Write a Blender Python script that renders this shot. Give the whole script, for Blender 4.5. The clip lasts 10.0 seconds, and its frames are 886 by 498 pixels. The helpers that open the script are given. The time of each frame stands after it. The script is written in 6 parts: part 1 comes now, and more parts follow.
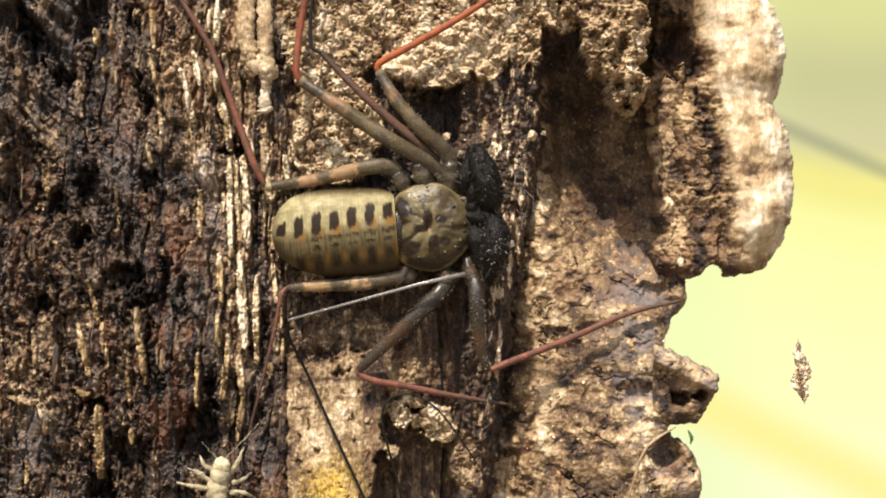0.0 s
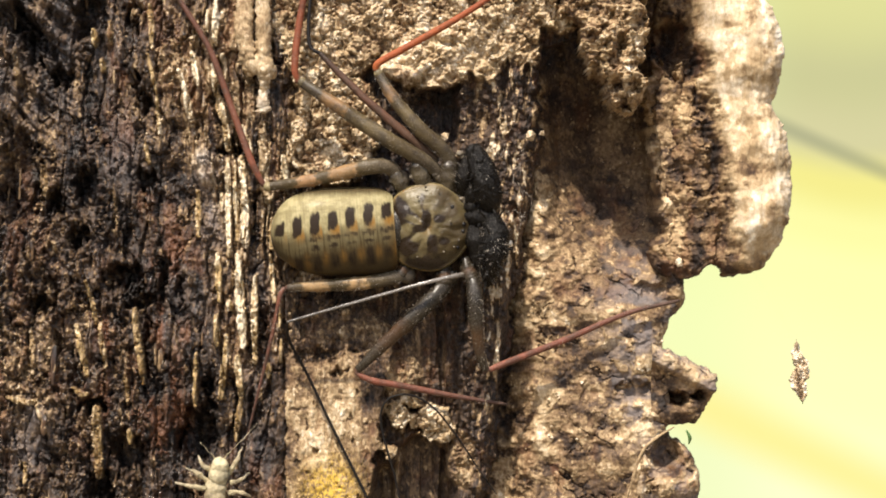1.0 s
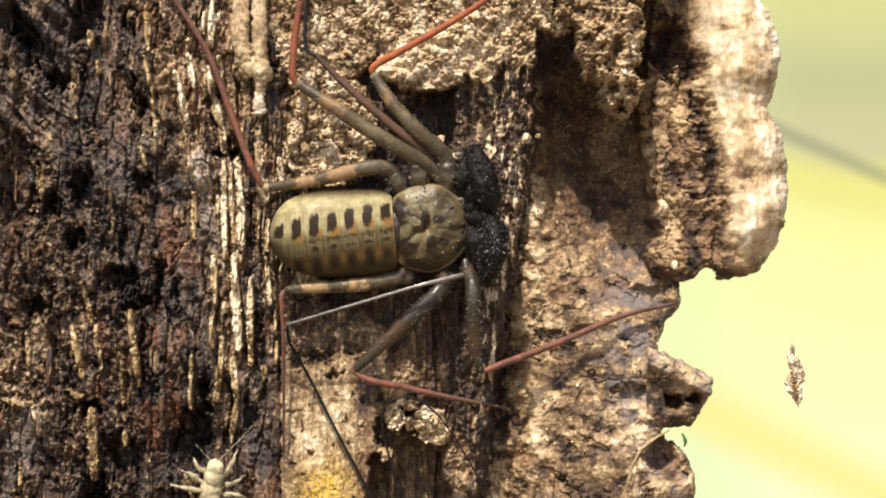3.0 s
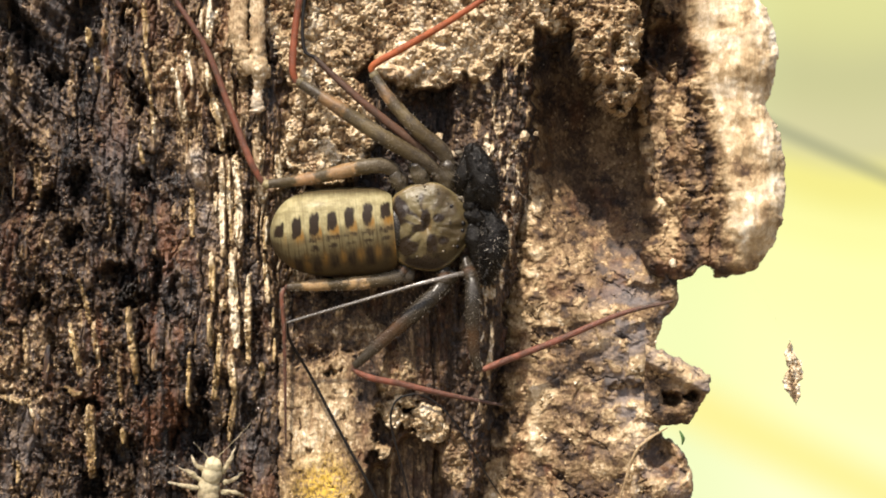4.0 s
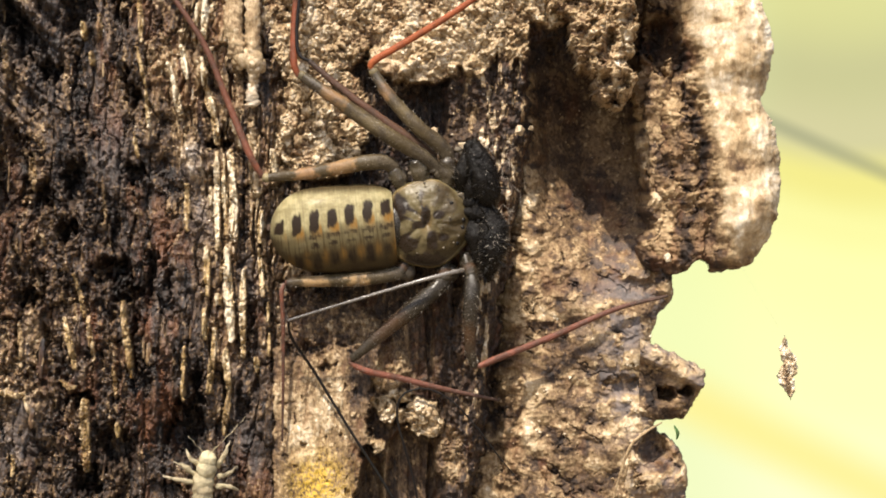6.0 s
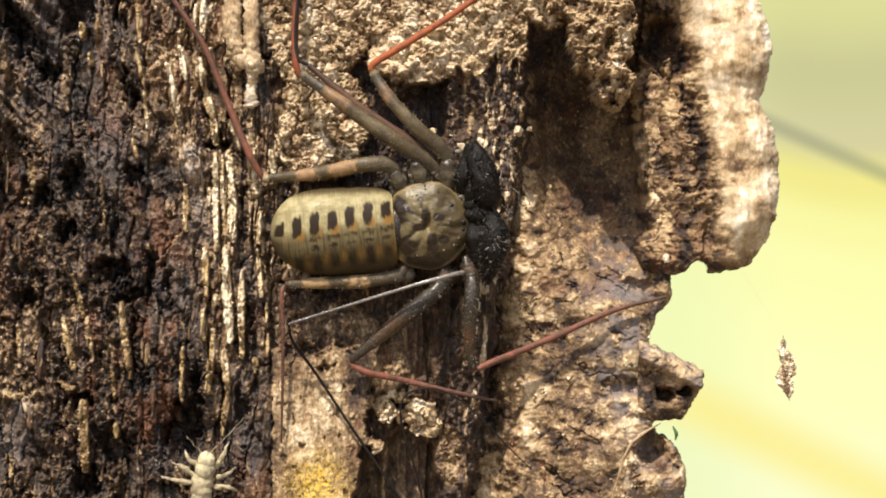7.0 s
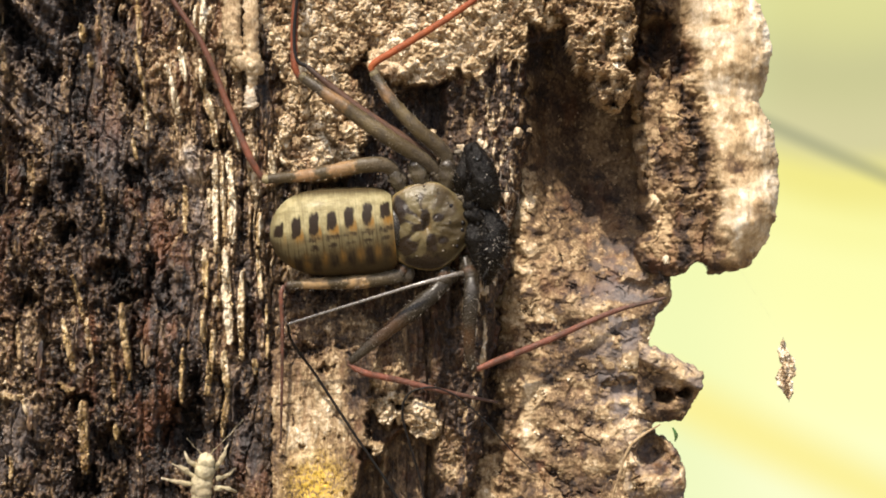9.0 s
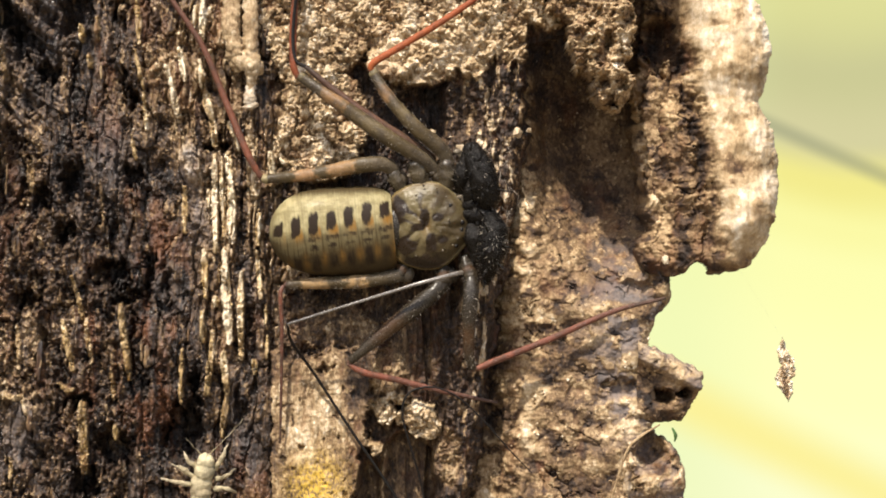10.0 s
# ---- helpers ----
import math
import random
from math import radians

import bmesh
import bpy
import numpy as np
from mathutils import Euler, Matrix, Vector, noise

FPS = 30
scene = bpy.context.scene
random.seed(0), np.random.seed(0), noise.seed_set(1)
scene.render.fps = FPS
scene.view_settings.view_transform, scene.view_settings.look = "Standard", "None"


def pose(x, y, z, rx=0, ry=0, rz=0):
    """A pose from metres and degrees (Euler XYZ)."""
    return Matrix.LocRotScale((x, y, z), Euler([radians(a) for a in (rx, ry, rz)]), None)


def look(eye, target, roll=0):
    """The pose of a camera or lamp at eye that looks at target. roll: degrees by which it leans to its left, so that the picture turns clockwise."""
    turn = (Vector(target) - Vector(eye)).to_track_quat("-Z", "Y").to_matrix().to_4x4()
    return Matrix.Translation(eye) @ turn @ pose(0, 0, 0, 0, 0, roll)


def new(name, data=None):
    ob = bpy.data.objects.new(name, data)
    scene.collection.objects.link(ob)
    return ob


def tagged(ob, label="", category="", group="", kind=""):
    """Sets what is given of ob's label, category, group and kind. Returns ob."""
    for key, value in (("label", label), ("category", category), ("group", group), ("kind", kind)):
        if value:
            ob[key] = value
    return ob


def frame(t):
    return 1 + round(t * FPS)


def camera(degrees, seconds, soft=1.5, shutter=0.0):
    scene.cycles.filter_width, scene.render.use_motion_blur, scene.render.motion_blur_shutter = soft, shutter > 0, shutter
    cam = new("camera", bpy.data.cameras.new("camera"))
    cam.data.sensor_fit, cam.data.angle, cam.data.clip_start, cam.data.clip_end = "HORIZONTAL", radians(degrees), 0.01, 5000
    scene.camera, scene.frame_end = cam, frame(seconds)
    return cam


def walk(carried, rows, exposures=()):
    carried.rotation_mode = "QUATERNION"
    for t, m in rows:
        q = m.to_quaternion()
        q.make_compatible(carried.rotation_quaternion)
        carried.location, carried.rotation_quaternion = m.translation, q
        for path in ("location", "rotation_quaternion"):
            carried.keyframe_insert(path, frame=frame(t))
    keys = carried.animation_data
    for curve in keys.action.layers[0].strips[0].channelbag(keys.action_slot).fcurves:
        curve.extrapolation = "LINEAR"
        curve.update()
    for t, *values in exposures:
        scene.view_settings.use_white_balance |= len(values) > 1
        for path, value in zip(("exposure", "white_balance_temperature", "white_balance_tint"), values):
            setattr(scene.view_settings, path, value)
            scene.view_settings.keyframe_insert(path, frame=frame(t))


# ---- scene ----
# Lengths are worked in millimetres: x across, z up, h out of the trunk towards the lens.
MM = 0.001
REACH = 398.5
cam = camera(16.0, 10.0, soft=1.8)
# seconds, tilt, pan, roll in degrees
TURNS = [(0.0, 0.0, 0.0, 0.0), (0.5, 0.0, -0.0157, 0.0), (1.0, 0.001, -0.0305, 0.0), (1.5, 0.0139, -0.0375, 0.0),
         (2.0, 0.0288, -0.0495, 0.028), (2.5, 0.048, -0.0851, 0.075), (4.0, 0.004, -0.1445, 0.14),
         (4.5, -0.0441, -0.1830, 0.19), (5.0, -0.0793, -0.2024, 0.207), (5.5, -0.0994, -0.2190, 0.213),
         (7.0, -0.0852, -0.2625, 0.214), (7.5, -0.0734, -0.2640, 0.216), (8.0, -0.0665, -0.2655, 0.214),
         (8.5, -0.0618, -0.2660, 0.212), (9.0, -0.0610, -0.2665, 0.21), (9.5, -0.0585, -0.2720, 0.205),
         (10.0, -0.0566, -0.2760, 0.203)]
walk(cam, [(t, pose(0, -REACH * MM, 0, 90 + tilt, 0, pan) @ pose(0, 0, 0, 0, 0, roll)) for t, tilt, pan, roll in TURNS],
     [(0.0, 0.23), (5.5, 0.23), (7.0, 0.18), (10.0, 0.18)])

# ---- light ----
TO_SUN = Vector((-0.19, -0.50, 0.84)).normalized()
world = bpy.data.worlds.new("world")
scene.world = world
world.use_nodes = True
wn = world.node_tree.nodes
sky = wn.new("ShaderNodeTexSky")
sky.sky_type = "NISHITA"
sky.sun_disc = False
sky.air_density, sky.dust_density, sky.ozone_density = 1.0, 2.5, 0.5
sky.sun_elevation = math.asin(TO_SUN.z)
sky.sun_rotation = math.atan2(TO_SUN.x, TO_SUN.y)
wn["Background"].inputs["Strength"].default_value = 0.18
world.node_tree.links.new(sky.outputs["Color"], wn["Background"].inputs["Color"])
sun_data = bpy.data.lights.new("sun", "SUN")
sun_data.energy, sun_data.angle, sun_data.color = 5.75, radians(1.0), (1.0, 0.905, 0.775)
sun = new("sun", sun_data)
sun.matrix_world = look(TO_SUN * 3.0, (0, 0, 0))


# ---- materials ----
def material(name):
    m = bpy.data.materials.new(name)
    m.use_nodes = True
    nt = m.node_tree
    return m, nt, nt.nodes["Principled BSDF"]


def ramp(nt, fac, stops, smooth=False):
    n = nt.nodes.new("ShaderNodeValToRGB")
    if smooth:
        n.color_ramp.interpolation = "EASE"
    el = n.color_ramp.elements
    while len(el) < len(stops):
        el.new(0.5)
    for e, (p, c) in zip(el, stops):
        e.position, e.color = p, (*c, 1)
    nt.links.new(fac, n.inputs["Fac"])
    return n.outputs["Color"]


def calc(nt, op, a, b=0.0, c=0.0):
    n = nt.nodes.new("ShaderNodeMath")
    n.operation = op
    for i, v in enumerate((a, b, c)):
        if isinstance(v, (int, float)):
            n.inputs[i].default_value = v
        else:
            nt.links.new(v, n.inputs[i])
    return n.outputs[0]


def span(nt, v, a, b, lo=0.0, hi=1.0):
    n = nt.nodes.new("ShaderNodeMapRange")
    n.interpolation_type = "SMOOTHSTEP"
    for i, q in enumerate((a, b, lo, hi)):
        n.inputs[i + 1].default_value = q
    nt.links.new(v, n.inputs[0])
    return n.outputs[0]


def attr(nt, name):
    n = nt.nodes.new("ShaderNodeAttribute")
    n.attribute_name = name
    return n.outputs["Fac"]


def coords(nt, sx, sy, sz):
    """Object coordinates, in cycles per millimetre along each axis."""
    c, m = nt.nodes.new("ShaderNodeTexCoord"), nt.nodes.new("ShaderNodeMapping")
    m.inputs["Scale"].default_value = (sx / MM, sy / MM, sz / MM)
    nt.links.new(c.outputs["Object"], m.inputs["Vector"])
    return m.outputs["Vector"]


def speckle(nt, vec, scale=1.0, detail=4.0, rough=0.6):
    n = nt.nodes.new("ShaderNodeTexNoise")
    n.inputs["Scale"].default_value, n.inputs["Detail"].default_value, n.inputs["Roughness"].default_value = scale, detail, rough
    nt.links.new(vec, n.inputs["Vector"])
    return n.outputs["Fac"]


def blend(nt, fac, a, b):
    n = nt.nodes.new("ShaderNodeMix")
    n.data_type = "RGBA"
    for s, v in ((n.inputs[0], fac), (n.inputs[6], a), (n.inputs[7], b)):
        if isinstance(v, tuple):
            s.default_value = (*v, 1)
        elif isinstance(v, (int, float)):
            s.default_value = v
        else:
            nt.links.new(v, s)
    return n.outputs[2]


def bumped(nt, b, fac, strength, depth):
    n = nt.nodes.new("ShaderNodeBump")
    n.inputs["Strength"].default_value, n.inputs["Distance"].default_value = strength, depth * MM
    nt.links.new(fac, n.inputs["Height"])
    nt.links.new(n.outputs["Normal"], b.inputs["Normal"])


def wood_material(name, along, vary=1.1, shift=0.0, rough=0.78, random_tone=0.0, grains=1.0, relief_depth=0.22, gloss=0.46, fineness=3.2):
    """Rotten wood: near-black through rust and tan to bleached cream. along: how far the grain is drawn out."""
    m, nt, b = material(name)
    fib = speckle(nt, coords(nt, 1.3, 1.3, 1.3 / along), 1, 4, 0.65)
    fine = speckle(nt, coords(nt, fineness, fineness, fineness / (1 + along * 0.25)), 1, 3, 0.7)
    broad = speckle(nt, coords(nt, 0.14, 0.14, 0.08), 1, 2, 0.5)
    v = calc(nt, "ADD", calc(nt, "MULTIPLY_ADD", fib, 0.55 * vary, -0.275 * vary), calc(nt, "MULTIPLY_ADD", fine, 0.6 * vary, -0.30 * vary))
    v = calc(nt, "ADD", v, calc(nt, "MULTIPLY_ADD", broad, 0.5, -0.25 + shift))
    v = calc(nt, "ADD", v, attr(nt, "tone"))
    # pale and dark grains
    grain = nt.nodes.new("ShaderNodeTexVoronoi")
    grain.inputs["Scale"].default_value = 1.0
    nt.links.new(coords(nt, 2.6, 2.6, 2.6 / (1 + along * 0.12)), grain.inputs["Vector"])
    hue = nt.nodes.new("ShaderNodeSeparateColor")
    nt.links.new(grain.outputs["Color"], hue.inputs[0])
    v = calc(nt, "ADD", v, calc(nt, "MULTIPLY_ADD", hue.outputs[0], 0.22 * grains, -0.11 * grains))
    v = calc(nt, "ADD", v, span(nt, hue.outputs[1], 0.91, 0.97, 0.0, 0.30 * grains))
    if random_tone:
        info = nt.nodes.new("ShaderNodeObjectInfo")
        v = calc(nt, "ADD", v, calc(nt, "MULTIPLY_ADD", info.outputs["Random"], random_tone, -random_tone * 0.5))
    col = ramp(nt, v, [(0.0, (0.007, 0.005, 0.004)), (0.22, (0.024, 0.0152, 0.0108)), (0.38, (0.069, 0.0415, 0.0245)),
                       (0.54, (0.19, 0.119, 0.060)), (0.70, (0.39, 0.277, 0.150)), (0.86, (0.60, 0.47, 0.31)), (1.0, (0.82, 0.73, 0.57))])
    rust = span(nt, speckle(nt, coords(nt, 0.35, 0.35, 0.12), 1, 3), 0.48, 0.66, 0.0, 0.75)
    col = blend(nt, calc(nt, "MULTIPLY", rust, attr(nt, "rust")), col, (0.17, 0.062, 0.022))
    col = blend(nt, calc(nt, "MULTIPLY", attr(nt, "lichen"), span(nt, fine, 0.36, 0.6)), col, (0.62, 0.40, 0.055))
    col = blend(nt, calc(nt, "MULTIPLY", attr(nt, "grey"), 0.8), col, (0.23, 0.20, 0.19))
    nt.links.new(col, b.inputs["Base Color"])
    nt.links.new(span(nt, fine, 0.35, 0.64, rough, rough - gloss), b.inputs["Roughness"])
    b.inputs["Specular IOR Level"].default_value = 0.25 + 0.5 * gloss
    bumped(nt, b, calc(nt, "ADD", fine, calc(nt, "MULTIPLY", fib, 0.8)), 0.9, relief_depth)
    return m


def shell_material(name, rough=0.36, grain=0.2, base=0.0, shine=0.25):
    """Olive-cream body plates with dark and orange pigment."""
    m, nt, b = material(name)
    n1 = speckle(nt, coords(nt, 0.9, 0.9, 0.9), 1, 4)
    n2 = speckle(nt, coords(nt, 4, 4, 4), 1, 3)
    n3 = speckle(nt, coords(nt, 0.35, 0.35, 2.4), 1, 4, 0.7)
    col = blend(nt, span(nt, n1, 0.35, 0.65), (0.245, 0.205, 0.10), (0.365, 0.315, 0.165))
    col = blend(nt, span(nt, n3, 0.5, 0.7, 0.0, 0.4), col, (0.17, 0.13, 0.06))
    col = blend(nt, base, col, (0.105, 0.080, 0.036))
    # olive is pigment, and also painted shade on the lower sides
    col = blend(nt, attr(nt, "olive"), col, (0.052, 0.036, 0.015))
    col = blend(nt, calc(nt, "MULTIPLY", attr(nt, "amber"), span(nt, n1, 0.2, 0.5)), col, (0.21, 0.105, 0.020))
    col = blend(nt, span(nt, calc(nt, "ADD", attr(nt, "mark"), calc(nt, "MULTIPLY_ADD", n1, 0.8, -0.40)), 0.16, 0.78), col, (0.020, 0.012, 0.006))
    nt.links.new(col, b.inputs["Base Color"])
    nt.links.new(span(nt, n2, 0.3, 0.7, rough, rough + 0.2), b.inputs["Roughness"])
    b.inputs["Subsurface Weight"].default_value = 0.06
    b.inputs["Subsurface Radius"].default_value = (0.0012, 0.0008, 0.0004)
    b.inputs["Subsurface Scale"].default_value = 1.0
    b.inputs["Specular IOR Level"].default_value = shine
    b.inputs["Coat Weight"].default_value, b.inputs["Coat Roughness"].default_value = 0.05, 0.25
    bumped(nt, b, calc(nt, "ADD", n2, n1), grain, 0.25)
    return m


def leg_material(name, stops, rough=0.3, speck=0.5, depth=0.16, mottle=0.75, coat=0.05, shine=0.24):
    """Leg skin whose bands follow the length of the joint."""
    m, nt, b = material(name)
    n1 = speckle(nt, coords(nt, 1.6, 1.6, 1.6), 1, 4)
    n2 = speckle(nt, coords(nt, 5, 5, 5), 1, 2)
    s = calc(nt, "ADD", attr(nt, "length"), calc(nt, "MULTIPLY_ADD", n1, 0.16, -0.08))
    col = ramp(nt, s, stops)
    n4 = speckle(nt, coords(nt, 0.6, 0.6, 0.6), 1, 3)
    col = blend(nt, span(nt, n4, 0.42, 0.68, 0.0, mottle), col, (0.035, 0.026, 0.018))
    col = blend(nt, span(nt, n2, 0.60, 0.74, 0.0, speck), col, (0.24, 0.20, 0.14))
    nt.links.new(col, b.inputs["Base Color"])
    nt.links.new(span(nt, n2, 0.3, 0.7, rough - 0.1, rough + 0.2), b.inputs["Roughness"])
    b.inputs["Specular IOR Level"].default_value = shine
    b.inputs["Coat Weight"].default_value, b.inputs["Coat Roughness"].default_value = coat, 0.22
    bumped(nt, b, calc(nt, "ADD", n2, n1), 0.6, depth)
    return m


M_ROT = wood_material("rotten_heartwood", 3.2, 1.0, rough=0.68, grains=0.7, relief_depth=0.26, gloss=0.56, fineness=4.4)
M_INNER = wood_material("crumbly_sapwood", 2.2, 0.85, 0.02, grains=0.55, gloss=0.3)
M_BARK = wood_material("rough_bark", 1.2, 0.54, 0.0, 0.85, grains=0.5, relief_depth=0.12, gloss=0.2)
M_RIM = wood_material("bleached_rim_bark", 1.6, 0.40, 0.0, 0.85, grains=0.25, relief_depth=0.07, gloss=0.15)
M_SPLINTER = wood_material("splintered_wood", 8.0, 0.9, 0.0, 0.7, 0.45)
M_CRUMB = wood_material("wood_crumb", 1.0, 0.9, 0.0)
M_SHELL = shell_material("banded_abdomen_skin", 0.5, 0.2, 0.0, 0.14)
M_SHIELD = shell_material("mottled_carapace_skin", 0.24, 0.3, 0.80, 0.26)
GREY = (0.068, 0.048, 0.022)
CREAM = (0.32, 0.205, 0.095)
M_FEMUR = leg_material("banded_leg_skin", [(0.0, (0.10, 0.080, 0.055)), (0.44, GREY), (0.56, (0.115, 0.085, 0.042)), (0.64, (0.115, 0.085, 0.042)), (0.69, GREY),
                                           (0.72, GREY), (0.77, (0.22, 0.125, 0.055)), (0.83, (0.20, 0.115, 0.052)), (0.90, (0.055, 0.042, 0.025)), (1.0, (0.06, 0.045, 0.026))])
M_FEMUR_HIND = leg_material("orange_banded_leg_skin", [(0.0, (0.12, 0.095, 0.065)), (0.54, GREY), (0.59, (0.29, 0.175, 0.08)), (0.66, (0.28, 0.165, 0.075)), (0.69, GREY), (0.73, GREY),
                                                        (0.76, (0.28, 0.16, 0.075)), (0.82, (0.27, 0.155, 0.072)), (0.86, GREY), (1.0, (0.06, 0.045, 0.026))], mottle=0.3)
M_FEMUR_PALE = leg_material("cream_banded_leg_skin", [(0.0, (0.11, 0.09, 0.065)), (0.43, GREY), (0.47, CREAM), (0.55, CREAM), (0.58, GREY), (0.68, GREY),
                                                      (0.73, CREAM), (0.86, CREAM), (0.90, GREY), (1.0, (0.05, 0.036, 0.024))])
M_DARK_LEG = leg_material("dark_leg_skin", [(0.0, (0.018, 0.014, 0.009)), (0.5, (0.028, 0.021, 0.013)), (0.60, (0.07, 0.036, 0.016)), (0.70, (0.065, 0.036, 0.019)), (0.82, (0.045, 0.034, 0.022)), (1.0, (0.035, 0.027, 0.017))], 0.24, 0.5, 0.2, 0.35, 0.25)
M_RED = leg_material("red_shin_skin", [(0.0, (0.14, 0.065, 0.035)), (0.03, (0.10, 0.05, 0.03)), (0.08, (0.33, 0.092, 0.030)), (0.3, (0.28, 0.072, 0.025)), (0.55, (0.30, 0.08, 0.028)), (0.8, (0.20, 0.052, 0.022)), (1.0, (0.12, 0.045, 0.028))], 0.5, 0.12, 0.14, 0.4, 0.0, 0.2)
M_MAHOGANY = leg_material("mahogany_shin_skin", [(0.0, (0.12, 0.05, 0.03)), (0.1, (0.20, 0.055, 0.024)), (0.5, (0.17, 0.048, 0.022)), (1.0, (0.10, 0.04, 0.025))], 0.5, 0.12, 0.14, 0.4, 0.0, 0.2)
M_DIM = leg_material("dull_red_shin_skin", [(0.0, (0.14, 0.07, 0.045)), (0.06, (0.23, 0.078, 0.046)), (0.4, (0.19, 0.062, 0.037)), (0.75, (0.13, 0.052, 0.034)), (1.0, (0.07, 0.042, 0.03))], 0.45, 0.35, 0.2, 0.6, 0.0, 0.3)
M_BROWN = leg_material("brown_shin_skin", [(0.0, (0.08, 0.035, 0.022)), (0.12, (0.19, 0.062, 0.034)), (0.45, (0.13, 0.048, 0.027)), (1.0, (0.07, 0.032, 0.022))], 0.42, 0.3, 0.16, 0.6, 0.0, 0.3)
M_UMBER = leg_material("umber_leg_skin", [(0.0, (0.07, 0.045, 0.028)), (0.5, (0.10, 0.045, 0.026)), (1.0, (0.035, 0.022, 0.016))], 0.45, 0.25, 0.14, 0.6, 0.0, 0.25)
M_WHIP = leg_material("whip_skin", [(0.0, (0.010, 0.007, 0.006)), (1.0, (0.006, 0.005, 0.004))], 0.5, 0.06, 0.1, 0.0, 0.0, 0.2)
M_WHIP_ARM = leg_material("silver_whip_skin", [(0.0, (0.22, 0.19, 0.16)), (1.0, (0.07, 0.06, 0.05))], 0.15, 0.9, 0.3, 0.5, 1.0, 0.8)
M_PALP = leg_material("black_palp_skin", [(0.0, (0.006, 0.005, 0.004)), (1.0, (0.009, 0.007, 0.005))], 0.2, 0.05, 0.32, 0.0, 0.0, 0.16)
M_EYE = leg_material("eye_skin", [(0.0, (0.01, 0.008, 0.007)), (1.0, (0.01, 0.008, 0.007))], 0.15, 0.0, 0.0, 0.0)
M_PALE = leg_material("pale_insect_skin", [(0.0, (0.62, 0.54, 0.34)), (0.5, (0.38, 0.31, 0.19)), (1.0, (0.55, 0.47, 0.32))], 0.5, 0.35, 0.6, 0.6, 0.0)
M_SILK = leg_material("silk", [(0.0, (0.7, 0.68, 0.6)), (1.0, (0.7, 0.68, 0.6))], 0.4)
M_LEAF = leg_material("green_sliver", [(0.0, (0.05, 0.12, 0.03)), (1.0, (0.08, 0.16, 0.04))], 0.5)


# ---- numeric noise ----
PERM = np.random.RandomState(7).permutation(256)
PERM = np.concatenate([PERM, PERM, PERM])
ANG = np.linspace(0, 2 * np.pi, 17)[:16]
GX, GY = np.cos(ANG), np.sin(ANG)


def pn(x, y, seed=0):
    """Gradient noise, about -0.7 to 0.7."""
    x, y = np.broadcast_arrays(x + seed * 17.31, y - seed * 9.77)
    xi, yi = np.floor(x).astype(int), np.floor(y).astype(int)
    xf, yf = x - xi, y - yi
    u, v = xf * xf * xf * (xf * (xf * 6 - 15) + 10), yf * yf * yf * (yf * (yf * 6 - 15) + 10)
    a, b = xi & 255, (xi + 1) & 255
    c, d = yi & 255, (yi + 1) & 255

    def g(i, j, dx, dy):
        k = PERM[PERM[i] + j] & 15
        return GX[k] * dx + GY[k] * dy
    p = g(a, c, xf, yf) * (1 - u) + g(b, c, xf - 1, yf) * u
    q = g(a, d, xf, yf - 1) * (1 - u) + g(b, d, xf - 1, yf - 1) * u
    return p * (1 - v) + q * v


def fbm(x, y, seed=0, octaves=4, gain=0.5):
    s, amp = 0.0, 1.0
    for i in range(octaves):
        s = s + amp * pn(x * 2 ** i, y * 2 ** i, seed + 3 * i)
        amp *= gain
    return s


def billow(x, y, seed=0, octaves=4, gain=0.55):
    """Rounded lumps that meet in sharp creases, about -0.5 to 1."""
    s, amp = 0.0, 1.0
    for i in range(octaves):
        s = s + amp * (np.abs(pn(x * 2 ** i, y * 2 ** i, seed + 3 * i)) * 2 - 0.45)
        amp *= gain
    return s


def cells(x, y, seed=0):
    """Distances to the nearest and second nearest of scattered seeds, and the nearest one's number 0..1."""
    x, y = x + seed * 5.1, y + seed * 3.7
    xi, yi = np.floor(x).astype(int), np.floor(y).astype(int)
    f1, f2, n = np.full(x.shape, 9.0), np.full(x.shape, 9.0), np.zeros(x.shape)
    for i in (-1, 0, 1):
        for j in (-1, 0, 1):
            k = PERM[PERM[(xi + i) & 255] + ((yi + j) & 255)]
            px, py = xi + i + PERM[k + 11] / 256.0, yi + j + PERM[k + 91] / 256.0
            d = np.hypot(px - x, py - y)
            near = d < f1
            f2 = np.where(near, f1, np.minimum(f2, d))
            n = np.where(near, k / 255.0, n)
            f1 = np.where(near, d, f1)
    return f1, f2, n


def granules(x, y, size, seed=0):
    """Rounded grains of about that size, standing up to half of it; and a number for each."""
    f1, f2, n = cells(x / size, y / size, seed)
    return 0.55 * size * np.sqrt(np.clip(1 - (f1 / 0.66) ** 2, 0, 1)), n


def step(v, a, b):
    t = np.clip((v - a) / (b - a), 0, 1)
    return t * t * (3 - 2 * t)


def oval(x, z, cx, cz, rx, rz):
    """Above 0 inside an ellipse, in about millimetres from its edge."""
    d = np.hypot((x - cx) / rx, (z - cz) / rz)
    return (1 - d) * min(rx, rz)


def round_off(m, r, deep=12.0):
    """How far a rounded edge of radius r has dropped at m from the outline."""
    q = np.clip(1 - m / r, 0, 1)
    return r * (1 - np.sqrt(1 - q * q)) + deep * step(m, 0.35, -0.1) ** 2


def bump(x, z, cx, cz, rx, rz):
    return np.exp(-(((x - cx) / rx) ** 2 + ((z - cz) / rz) ** 2))


def lit(t):
    return np.clip(t, 0, 1)


